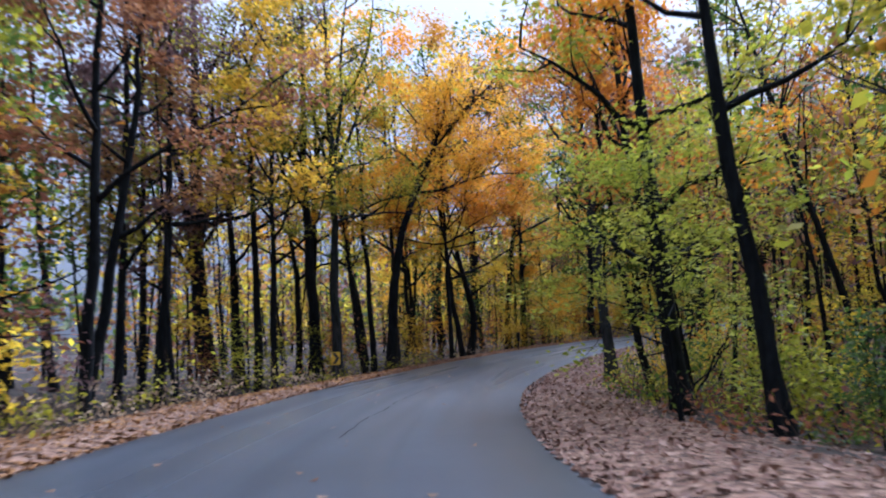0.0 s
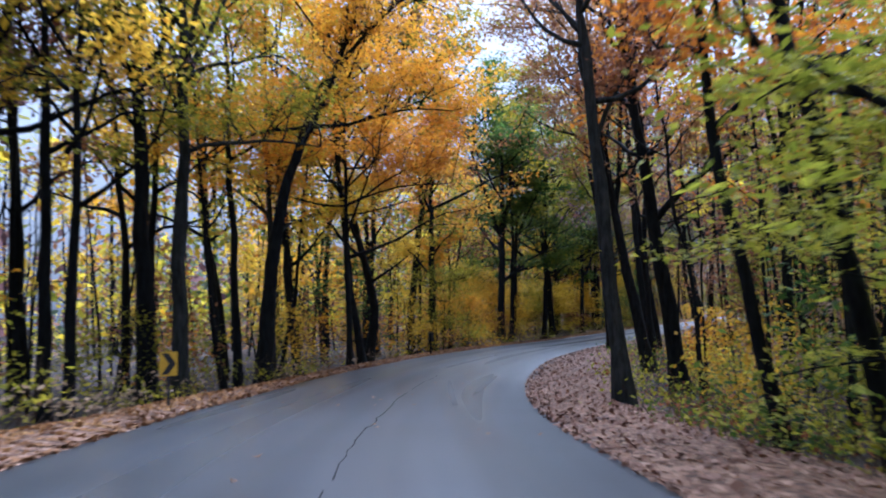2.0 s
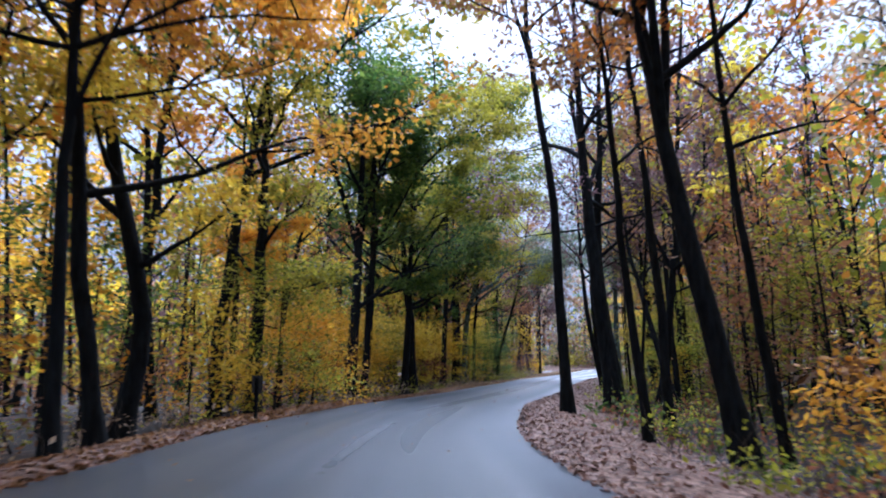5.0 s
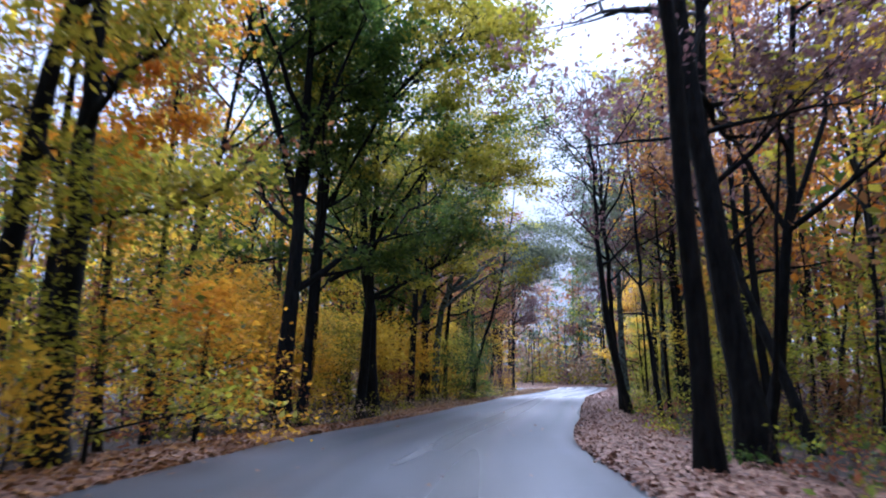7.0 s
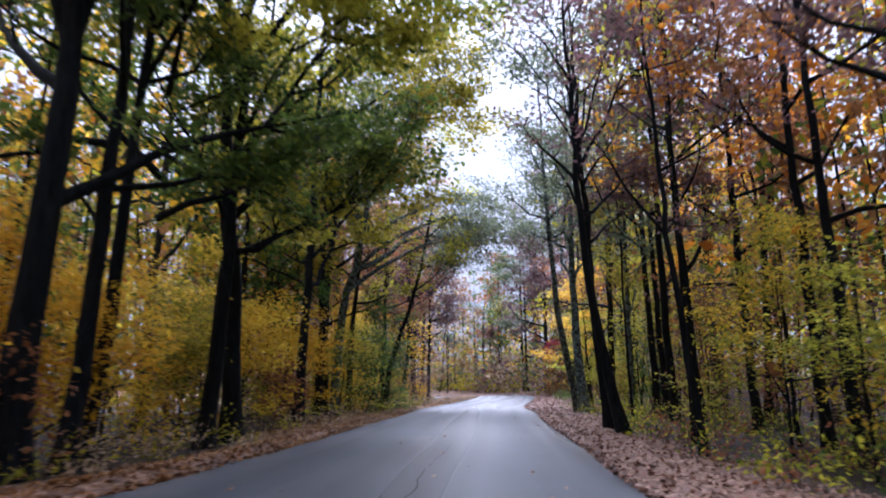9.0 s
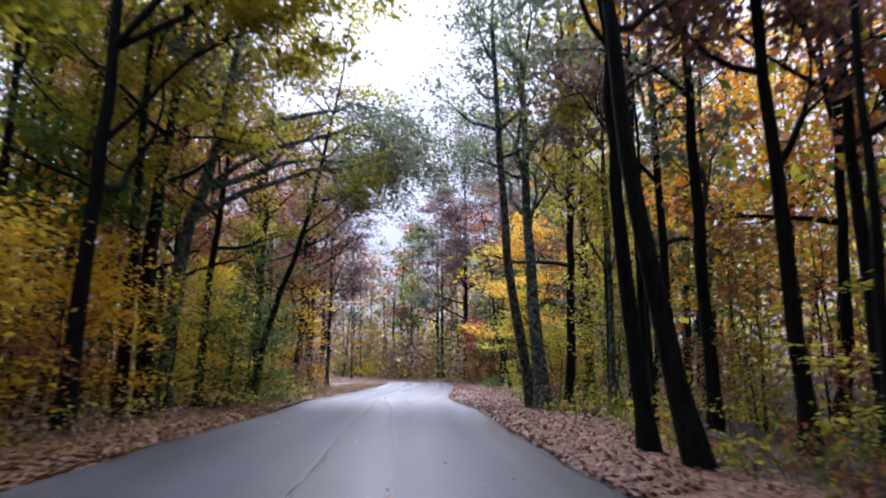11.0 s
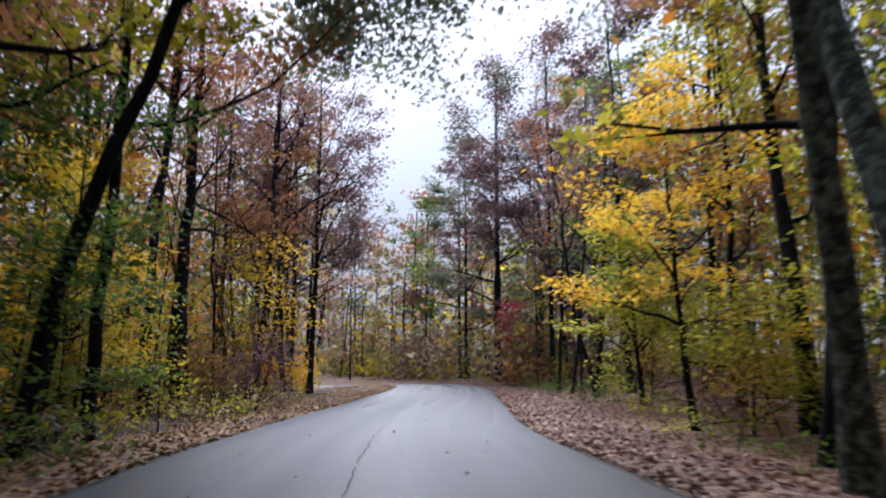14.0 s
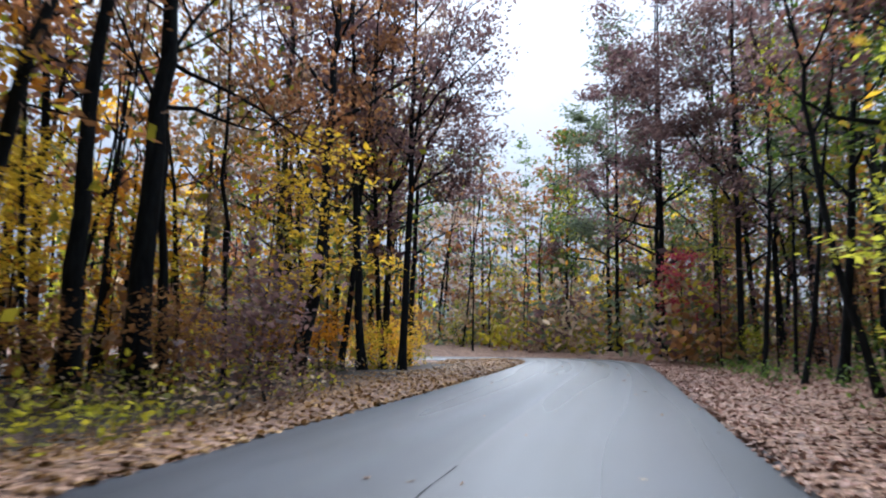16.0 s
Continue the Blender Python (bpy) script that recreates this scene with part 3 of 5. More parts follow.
hero(-8.0, 57.0, 0.22, [(-0.45, -0.05, 4.8), (-1.25, -0.15, 8.8)], 17, "yellow", "thin leaning tree with yellow leaves", crown=6.5, leaves=3200)
hero(-5.6, 43.2, 0.19, [(-0.1, 0.0, 3.6), (-0.3, 0.0, 8.0)], 18, "olive", "dark half-bare tree standing against a leaning neighbour", crown=9.0, leaves=1500)
hero(-4.6, 42.7, 0.33, [(0.18, 0.03, 3.2), (0.49, 0.07, 5.7), (0.93, 0.13, 7.8), (1.65, 0.23, 10.0), (2.9, 0.3, 12.4)], 17, "gold", "leaning dark tree with long crooked boughs over the road", crown=10.0, reach=4.0, leaves=6500,
     arms=((10.0, (5.4, 0.8, 0.5), 0.1, 7), (10.0, (3.4, 0.3, 4.0), 0.11, 6), (9.8, (-4.6, -0.9, -1.0), 0.085, 7)), clumps=((0.8, 41.5, 13.4, 3.6, 1.8, 18), (2.6, 43.5, 15.4, 3.5, 2.0, 18)))
hero(-5.9, 41.7, 0.13, [(-0.4, -0.1, 2.8)], 14, "olive", "slender dark tree with olive leaves", crown=5.5, leaves=1300)
hero(-3.6, 48.6, 0.18, [(-0.4, 0.0, 3.2)], 17, "yellow", "dark tree with bright yellow crown", crown=4.0, reach=4.2, leaves=6500)
hero(-1.3, 46.4, 0.15, [(-0.05, 0.0, 4.0), (-0.1, 0.0, 7.0)], 15, "gold", "dark tree with spreading golden orange layers above the bend", crown=6.4, limbs=12, reach=5.4, leaves=9000, flat=2.6, thin=0.14, lift=0.02,
     arms=((6.9, (4.4, -0.8, 1.8), 0.06, 6), (6.6, (-3.6, -1.2, 0.2), 0.06, 6)), clumps=((2.4, 44.0, 11.5, 3.2, 1.6, 16), (0.4, 45.5, 8.6, 2.8, 1.0, 12)))
hero(-0.7, 49.1, 0.19, [(-0.8, 0.0, 7.0)], 21, "orange", "dark tree with dull orange crown beside the bend", crown=5.5, reach=6.0, leaves=8000,
     arms=((6.5, (3.4, -1.0, 0.8), 0.06, 5),))
hero(-0.3, 52.8, 0.27, [(0.4, 0.0, 3.0), (-0.12, 0.0, 5.4), (-0.75, 0.0, 8.3)], 16, "yellow", "dark tree with yellow crown beside the bend", crown=3.5, reach=4.0, leaves=6000)
hero(4.8, 64.4, 0.1, [(-0.1, 0.0, 2.9)], 9.2, "gold", "small tree with glowing golden orange leaves", crown=3.2, reach=2.2, leaves=6500, spread=0.36)
hero(3.9, 59.6, 0.28, [(0.1, 0.1, 4.0)], 15, "olive", "dark tree with olive leaves behind a marker post", crown=3.0, reach=3.6, leaves=5250)
# right of the road, first bend
hero(5.1, 19.6, 0.25, [(-0.3, 0.1, 5.0), (-0.5, 0.2, 10.0)], 18, "lime", "dark roadside tree with layered yellow-green leaves", crown=2.4, limbs=14, reach=4.2, leaves=6500, flat=3.0, thin=0.12, lift=0.0, size=0.2)
hero(5.8, 15.0, 0.2, [(-0.28, 0.16, 3.0), (-0.5, 0.28, 5.4), (-0.75, 0.4, 8.5)], 18, "olive", "leaning dark roadside tree with olive crown", crown=6.0, leaves=3800)
hero(4.3, 16.6, 0.05, [(-0.1, 0.1, 1.6)], 6.0, "lime", "leafy sapling with pale layered yellow-green leaves", crown=0.7, limbs=13, reach=2.9, leaves=4200, flat=3.0, thin=0.1, lift=-0.02, size=0.16)
hero(6.3, 22.4, 0.06, [(-0.2, 0.1, 1.6)], 6.5, "lime", "leafy sapling with layered yellow-green leaves", crown=0.9, limbs=12, reach=2.6, leaves=3600, flat=3.0, thin=0.1, lift=-0.02, size=0.16)
hero(5.7, 25.2, 0.14, [(-0.5, 0.1, 3.0), (-1.0, 0.2, 7.0)], 15, "orange", "leaning dark tree with orange leaves at the inner bend", crown=5.5, leaves=3800)
hero(6.4, 23.4, 0.19, [(-0.5, 0.2, 3.5), (-1.2, 0.4, 8.0)], 17, "gold", "leaning dark tree with golden crown at the inner bend", crown=6.0, reach=4.2, leaves=5200, clumps=((3.4, 29.5, 11.0, 2.6, 1.6, 12), (5.8, 27.0, 13.0, 2.8, 1.8, 12)))
hero(5.76, 32.74, 0.25, [(-0.19, 0.15, 3.0), (-0.34, 0.28, 6.0), (-0.51, 0.45, 10.0)], 18, "rust", "upright grey-barked tree beside the inner verge", crown=8.5, leaves=3000, bark=BARK_GREY, arms=((7.0, (1.8, 0.6, 3.0), 0.09, 6),), clumps=((4.4, 35.6, 12.5, 2.8, 1.6, 10),))
hero(10.14, 38.72, 0.32, [(-0.47, -0.27, 3.0), (-0.94, -0.5, 6.0), (-1.54, -0.76, 10.0)], 18, "rust", "stout dark tree with one thick rising bough", crown=8.0, leaves=3400, arms=((5.4, (2.8, -1.0, 3.6), 0.15, 6),), clumps=((5.2, 41.5, 15.0, 3.2, 1.8, 16), (7.0, 46.0, 17.0, 3.2, 2.0, 16), (4.4, 37.0, 17.5, 3.0, 1.8, 14)))
hero(11.44, 44.53, 0.28, [(-0.41, 0.46, 3.0), (-0.76, 0.89, 6.0), (-1.13, 1.41, 10.0)], 18, "rust", "leaning dark forked tree beside the verge", crown=8.0, fork=6.6, reach=4.6, leaves=6000, clumps=((8.6, 44.6, 11.5, 2.6, 1.6, 12),))
hero(8.8, 34.4, 0.09, [(-0.1, 0.1, 4.0), (-0.5, 0.4, 7.0)], 14, "orange", "thin leaning tree with sparse orange leaves", crown=6.0, leaves=1600)
hero(13.0, 45.0, 0.14, [(-0.5, 0.3, 4.5)], 16, "orange", "slender dark tree with orange leaves", crown=6.5, leaves=3200)
hero(11.2, 47.4, 0.13, [(-0.4, 0.2, 5.0)], 15, "rust", "slender dark tree with thin brown crown beside the verge", crown=6.5, leaves=2200)
# left of the road, second bend
hero(7.8, 70.6, 0.08, [(0.1, 0.0, 1.8)], 3.9, "gold", "small spreading tree with glowing golden leaves", crown=0.7, limbs=12, reach=1.8, leaves=3000, size=0.15, flat=2.4, thin=0.14)
hero(8.8, 78.0, 0.1, [(0.1, 0.0, 2.4)], 6.2, "yellow", "broad low tree with bright yellow leaves deep in the wood", crown=1.6, limbs=13, reach=3.0, leaves=6500, size=0.2, flat=2.2, thin=0.14)
hero(5.9, 66.0, 0.12, [(0.1, 0.0, 4.4)], 13, "rust", "slender tree with rust brown leaves", crown=6.0, reach=2.6, leaves=2600)
hero(11.2, 73.5, 0.36, [(0.1, 0.0, 3.8), (0.3, 0.0, 7.5)], 20, "green", "stout dark tree with dark green crown", crown=6.0, reach=6.0, leaves=8500, size=0.25, fork=8)
hero(12.3, 75.0, 0.23, [(0.3, 0.0, 4.2)], 18, "green", "dark tree with green crown in a roadside group", crown=5.5, reach=4.2, leaves=8500, size=0.25)
hero(14.7, 79.5, 0.28, [(0.0, 0.0, 4.5)], 20, "green", "tall dark tree with green crown in a roadside group", crown=6, reach=4.8, leaves=8500, size=0.25)
hero(16.5, 80.1, 0.26, [(0.3, -0.1, 4.8)], 20, "olive", "tall dark tree with olive crown in a roadside group", crown=6, reach=6.0, leaves=8500, size=0.25, clumps=((20.0, 76.0, 12.0, 3.0, 2.0, 14),))
hero(17.9, 82.0, 0.34, [(-0.2, 0.1, 4.8), (-0.6, 0.2, 9.0)], 21, "green", "stout dark tree with great crooked boughs and green crown", crown=6.5, reach=6.0, leaves=8500, size=0.25,
     arms=((6.0, (4.0, -1.8, 2.2), 0.12, 7), (7.5, (-3.0, -2.5, 3.0), 0.1, 6)), clumps=((23.4, 79.0, 14.0, 3.4, 2.2, 16), (22.0, 77.0, 17.5, 3.2, 2.2, 14)))
hero(23.2, 89.7, 0.25, [(0.2, -0.1, 5.0)], 22, "olive", "dark tree with olive and gold crown", crown=5.5, reach=6.4, leaves=7500, size=0.24, clumps=((28.2, 85.6, 14.8, 3.2, 2.2, 16), (30.0, 88.4, 18.0, 3.2, 2.2, 14), (27.6, 88.4, 10.5, 2.6, 1.6, 12), (31.5, 91.0, 15.2, 3.0, 2.4, 18)))
hero(27.7, 95.8, 0.3, [(0.3, -0.1, 5.5), (1.1, -0.6, 9.5)], 19, "grey_green", "great mossy forked tree with a long bough over the road", crown=8.5, reach=6.0, leaves=4600, size=0.25, bark=BARK_LICHEN, spread=0.62,
     clumps=((41.8, 102.2, 11.0, 3.0, 1.8, 26), (42.8, 105.4, 11.6, 3.2, 2.0, 26), (38.6, 98.6, 12.2, 2.6, 1.6, 14), (44.0, 103.6, 15.0, 3.2, 2.4, 22)))
hero(26.9, 95.2, 0.28, [(-0.2, 0.0, 5.5), (0.2, 0.0, 9.5)], 20, "olive", "great dark tree standing against its mossy twin", crown=7.5, reach=6.0, leaves=7500, size=0.24)
hero(25.3, 92.3, 0.2, [(0.0, 0.0, 6.0)], 18, "olive", "dark upright tree with thin olive leaves", crown=7.5, reach=3.8, leaves=4200, size=0.22)
hero(31.2, 101.4, 0.2, [(0.2, -0.1, 5.5), (0.6, -0.3, 11.0)], 19, "olive", "dark upright tree with olive crown", crown=6.0, reach=5.4, leaves=6500, size=0.24)
hero(33.3, 100.6, 0.17, [(0.6, -0.4, 4.0), (1.9, -1.2, 9.0)], 18, "olive", "leaning dark tree with thin olive crown", crown=8.5, reach=3.0, leaves=3000, size=0.22, arms=((7.0, (2.0, -1.6, 1.4), 0.06, 5),))
hero(35.3, 104.6, 0.16, [(0.1, 0.0, 6.0)], 18, "rust", "dark upright tree with rusty leaves", crown=6.5, reach=5.4, leaves=6500, size=0.24)
# glowing understorey behind the dark group of the second bend
for a, b, h, col in ((11.4, 77.8, 4.2, "gold"), (14.0, 82.0, 5.0, "yellow"), (16.8, 84.4, 4.4, "olive"), (19.8, 87.2, 4.8, "yellow"), (23.4, 92.2, 4.4, "gold"), (39.4, 121.8, 6.6, "yellow")):
    hero(a, b, 0.06, [(0.1, 0.0, 1.4)], h, col, f"broad understorey tree with {WORDS[col]} leaves among dark trunks", crown=0.6, limbs=13, reach=2.5, leaves=4200, flat=2.2, thin=0.16, lift=0.02, size=0.18)
# left of the road, last stretch
hero(41.0, 118.6, 0.27, [(-0.1, 0.0, 3.2), (-0.1, 0.0, 7.4), (0.1, 0.0, 12.0)], 20, "rust", "dark straight roadside tree with thin rusty leaves aloft", crown=11.5, reach=3.4, leaves=2600, arms=((9.5, (-2.0, -0.6, 2.6), 0.07, 6),))
hero(42.6, 119.9, 0.36, [(-0.1, 0.0, 3.7), (0.0, 0.0, 7.7), (0.1, 0.0, 12.2)], 21, "rust", "stout dark roadside tree with crooked upper boughs", crown=11.5, reach=4.2, leaves=2600,
     arms=((8.2, (3.4, 0.6, 0.4), 0.08, 7), (7.6, (-1.6, -0.5, 3.0), 0.06, 6), (9.4, (4.6, 0.8, -1.2), 0.07, 8), (9.0, (2.0, 0.4, 3.4), 0.08, 6)))
hero(38.6, 115.6, 0.22, [(0.7, 0.0, 5.5), (1.3, 0.0, 8.6), (1.6, 0.0, 11.0)], 18, "rust", "leaning dark tree behind yellow saplings", crown=10.5, reach=3.4, leaves=2200)
hero(43.4, 120.6, 0.15, [(-0.4, 0.1, 5.4)], 18, "rust", "dark straight tree with sparse rust leaves", crown=9, reach=3.6, leaves=1800)
hero(48.6, 125.6, 0.26, [(0.6, -0.2, 4.6), (0.7, -0.3, 9.5)], 19, "rust", "dark tree leaning at its foot with sparse rust leaves", crown=9, reach=4.2, leaves=2200, arms=((6.2, (2.2, -0.6, 2.6), 0.07, 6), (5.4, (-2.0, 0.4, 2.4), 0.06, 6)))
hero(53.1, 130.4, 0.2, [(-0.5, 0.2, 5.9), (-0.9, 0.4, 12.6)], 22, "rust", "tall dark tree with a thin rusty crown high over the verge", crown=9, reach=4.0, leaves=4200, size=0.24)
hero(55.7, 131.8, 0.2, [(0.1, 0.0, 6.9), (0.0, 0.0, 13.9)], 23, "purple", "tall straight tree with broad dusky crown over the verge", crown=8, reach=4.4, leaves=5000, size=0.24, arms=((9.0, (2.6, -0.6, 1.6), 0.06, 6), (7.0, (1.8, -0.4, 1.0), 0.04, 5)), clumps=((58.2, 130.6, 14.6, 2.4, 2.2, 14), (57.2, 130.4, 17.2, 2.4, 2.0, 14)))
hero(57.5, 138.2, 0.22, [(0.1, 0.0, 8.2), (-0.1, 0.1, 17.0)], 24, "purple", "tall half-bare tree with dusky purple-brown leaves", crown=8, reach=4.2, leaves=5000, size=0.26, clumps=((60.6, 135.6, 16.0, 2.6, 2.4, 14), (60.6, 135.6, 20.4, 2.6, 2.2, 12)))
hero(60.6, 141.4, 0.2, [(0.2, 0.1, 9.0)], 23, "tan", "tall half-bare tree at the bend with pale thin leaves", crown=6, reach=3.8, leaves=3000, size=0.26)
hero(45.4, 122.4, 0.09, [(-0.3, 0.1, 5.0), (-0.5, 0.1, 9.4)], 18, "purple", "thin upright tree with few dusky leaves", crown=9, reach=3.0, leaves=1800)
# right of the road, second bend and last stretch
hero(16.62, 56.64, 0.33, [(-0.09, 0.38, 3.0), (-0.15, 0.74, 6.0), (-0.17, 1.22, 10.0)], 19, "purple", "stout dark tree with bare level boughs", crown=8, reach=4.2, leaves=1800, arms=((6.8, (3.2, -2.2, 1.2), 0.07, 6), (7.4, (-2.4, 1.4, -0.4), 0.05, 6)), clumps=((20.0, 60.6, 13.0, 3.0, 2.4, 14), (18.6, 62.0, 16.0, 3.0, 2.2, 12)))
hero(21.64, 59.33, 0.17, [(0.18, 1.45, 3.0), (0.4, 2.94, 6.0), (0.7, 4.4, 10.0)], 14, "rust", "strongly leaning dark tree with sparse rust leaves", crown=6, leaves=1500)
hero(27.0, 71.2, 0.12, [(-0.4, 0.4, 5.2)], 15, "purple", "thin dark tree with sparse dusky leaves", crown=5, leaves=1500)
hero(29.6, 76.6, 0.2, [(-0.5, 0.5, 3.2), (-0.9, 0.9, 9.0)], 18, "purple", "leaning dark tree with half-bare dusky crown", crown=7, leaves=2000, reach=3.4, clumps=((31.6, 76.0, 13.5, 3.0, 2.6, 14),))
hero(30.6, 78.3, 0.18, [(-0.3, 0.3, 5.0)], 18, "grey_green", "dark tree with thin grey-green crown", crown=6, leaves=2200, clumps=((32.4, 82.0, 13.5, 2.8, 2.6, 14), (33.6, 79.6, 17.0, 2.8, 2.4, 12), (29.6, 82.8, 15.6, 2.6, 1.8, 14), (30.6, 81.8, 18.2, 2.6, 1.8, 14)))
hero(42.8, 87.0, 0.22, [(-0.2, 0.2, 8.0)], 23, "purple", "very tall dark tree with thin dusky crown", crown=9, leaves=2200, reach=3.6, clumps=((41.0, 86.6, 13.0, 3.0, 2.6, 14),))
hero(40.06, 89.82, 0.3, [(0.55, 0.89, 3.0), (1.13, 1.74, 6.0), (1.95, 2.82, 10.0)], 21, "grey_green", "stout leaning tree with lichen-spotted bark", crown=8, leaves=3250, bark=BARK_LICHEN, reach=3.8, clumps=((39.4, 90.8, 15.0, 2.8, 3.0, 16), (42.8, 92.0, 11.5, 2.6, 2.2, 12), (45.0, 98.8, 12.0, 2.6, 2.2, 24), (44.2, 97.2, 15.0, 3.0, 2.4, 20)))
hero(51.84, 97.38, 0.3, [(0.4, 0.43, 3.0), (0.83, 0.88, 6.0), (1.46, 1.51, 10.0)], 20, "olive", "dark upright tree with olive leaves", crown=5.5, leaves=4500, reach=3.8)
hero(41.4, 91.7, 0.23, [(-1.0, -0.3, 3.0), (-1.9, -0.55, 6.0), (-2.6, -0.8, 10.0)], 20, "grey_green", "mossy grey tree leaning towards the road", crown=9, leaves=2600, bark=BARK_LICHEN, reach=3.4)
hero(42.0, 88.1, 0.14, [(0.0, 0.0, 4.4), (-0.1, 0.1, 9.3)], 18, "olive", "slender lichen-spotted tree with olive leaves", crown=4.5, leaves=4250, bark=BARK_LICHEN)
hero(55.2, 105.4, 0.1, [(-0.2, 0.1, 2.0)], 6.2, "lime", "spreading roadside tree with layered yellow-green leaves", crown=1.4, limbs=15, reach=2.0, leaves=5000, flat=3.0, thin=0.12, lift=0.0, size=0.2)
hero(82.4, 133.5, 0.2, [(-0.4, 0.5, 6.0)], 31, "grey_green", "dark tree with broad grey-green crown on the bank", crown=4, leaves=6000, reach=6.0, spread=0.7)
hero(86.1, 140.2, 0.2, [(-0.1, 0.1, 5.0)], 31, "purple", "dark tree with dusky crown on the bank", crown=4, leaves=6000, reach=6.0, spread=0.7)
hero(77.2, 134.9, 0.09, [(-0.2, 0.1, 2.4)], 6.4, "crimson", "small tree with crimson pink leaves at the woodland edge", crown=1.6, limbs=9, reach=2.4, leaves=3250, flat=2.4, thin=0.14, spread=0.4)
hero(95.1, 169.5, 0.25, [(0.0, 0.0, 8.0)], 23, "grey_green", "tall rounded grey-green tree beyond the bend", crown=5, leaves=5250, reach=5.0, size=0.4, spread=0.9)
# crowns that arch over the second bend
hero(3.4, 62.8, 0.13, [(0.2, 0.0, 5.0)], 18, "gold", "dark tree with golden crown arching over the bend", crown=9, reach=4.2, leaves=3600, size=0.24)
hero(12.9, 77.0, 0.2, [(0.5, -0.2, 7.0)], 21, "olive", "tall dark tree with broad olive crown arching over the road", crown=8, reach=5.4, leaves=7000, size=0.25, clumps=((21.0, 74.5, 17.0, 3.2, 2.2, 18), (17.5, 70.0, 14.5, 3.0, 1.8, 16), (24.0, 79.0, 19.5, 3.2, 2.2, 16)))
# low leafy growth at the foot of the right-hand trunks
for a, b, h, col in ((50.2, 98.2, 3.0, "lime"), (54.2, 102.8, 3.4, "olive"), (57.6, 106.8, 3.2, "lime")):
    hero(a, b, 0.04, [(0.1, 0.0, 1.0)], h, col, f"broad leafy bush with {WORDS[col]} leaves under tall trees", crown=0.3, limbs=12, reach=2.0, leaves=2600, flat=2.4, thin=0.2, lift=0.0, size=0.16)
# crowns right of the last stretch
hero(73.6, 119.4, 0.22, [(-0.2, 0.2, 5.0)], 26, "grey_green", "tall tree with dense dull green crown on the bank", crown=4, reach=4.8, leaves=6000, size=0.3)
hero(77.4, 125.6, 0.22, [(-0.3, 0.2, 5.0)], 26, "purple", "tall tree with dense dusky purple crown on the bank", crown=4, reach=5.0, leaves=6000, size=0.3)
hero(80.4, 130.2, 0.2, [(-0.2, 0.2, 5.0)], 26, "olive", "tall tree with dense olive crown on the bank", crown=3.5, reach=4.6, leaves=5600, size=0.3)
hero(88.6, 135.6, 0.2, [(0.0, 0.0, 5.0)], 26, "grey_green", "tall tree with dense grey-green crown behind the crimson tree", crown=3.5, reach=5.0, leaves=5600, size=0.34)
hero(61.0, 110.4, 0.2, [(-0.2, 0.2, 5.0)], 20, "purple", "tall tree with dusky brown crown on the bank", crown=4.5, reach=4.6, leaves=5600, size=0.28)
hero(50.6, 100.2, 0.12, [(-0.2, 0.2, 3.0)], 10, "yellow", "spreading understorey tree with layered yellow leaves", crown=1.8, limbs=13, reach=2.8, leaves=5000, flat=3.0, thin=0.12, lift=0.0, size=0.2)
hero(55.2, 101.4, 0.16, [(0.0, 0.1, 5.0)], 18, "rust", "dark upright tree with rust and yellow leaves", crown=4.5, reach=3.8, leaves=4200, size=0.28)
hero(34.6, 109.6, 0.07, [(0.2, -0.1, 2.0)], 7.5, "yellow", "leafy roadside sapling with bright yellow leaves", crown=0.8, limbs=13, reach=2.6, leaves=4200, flat=2.6, thin=0.12, lift=0.0, size=0.18)
hero(34.0, 103.0, 0.06, [(0.2, -0.1, 2.0)], 6.5, "green", "leafy roadside sapling with green leaves", crown=0.6, limbs=13, reach=2.4, leaves=3800, flat=2.6, thin=0.12, lift=0.0, size=0.18)
hero(27.2, 94.2, 0.05, [(0.2, -0.1, 2.0)], 3.6, "lime", "low leafy roadside sapling with yellow-green leaves", crown=0.5, limbs=12, reach=2.2, leaves=2000, size=0.15, flat=2.6, thin=0.12, lift=0.0)
hero(32.4, 72.0, 0.06, [(0.0, 0.1, 2.0)], 7.0, "lime", "leafy sapling with pale yellow-green layered leaves", crown=0.8, limbs=13, reach=2.8, leaves=4200, flat=2.8, thin=0.12, lift=0.0, size=0.18)
hero(81.6, 146.4, 0.22, [(-0.1, 0.1, 5.0)], 25, "grey_green", "tall tree with dense grey-green crown at the last bend", crown=4, reach=5.0, leaves=6000, size=0.34)
hero(84.6, 151.0, 0.22, [(-0.1, 0.1, 5.0)], 25, "purple", "tall tree with dusky crown at the last bend", crown=4, reach=5.0, leaves=5600, size=0.34)
# boughs that meet over the road between the bends
hero(2.7, 60.9, 0.26, [(0.4, 0.0, 6.0), (1.4, -0.2, 12.0)], 20, "olive", "tall dark tree leaning over the road with olive crown", crown=9, reach=6.4, leaves=5600, size=0.3, clumps=((10.0, 58.8, 15.5, 3.0, 2.0, 12),))
hero(7.2, 74.0, 0.15, [(0.5, 0.0, 6.0), (1.6, -0.8, 12.0)], 21, "green", "tall dark tree leaning over the road with green crown", crown=10, reach=6.4, leaves=5600, size=0.3, clumps=((13.0, 70.5, 16.5, 3.6, 2.4, 16), (15.6, 72.6, 12.5, 3.2, 2.0, 14)))
hero(13.9, 50.0, 0.16, [(-0.2, 0.2, 6.0), (-0.5, 0.5, 12.0)], 18, "purple", "tall dark tree with dusky crown beside the verge", crown=9.0, reach=4.6, leaves=2800, size=0.22)
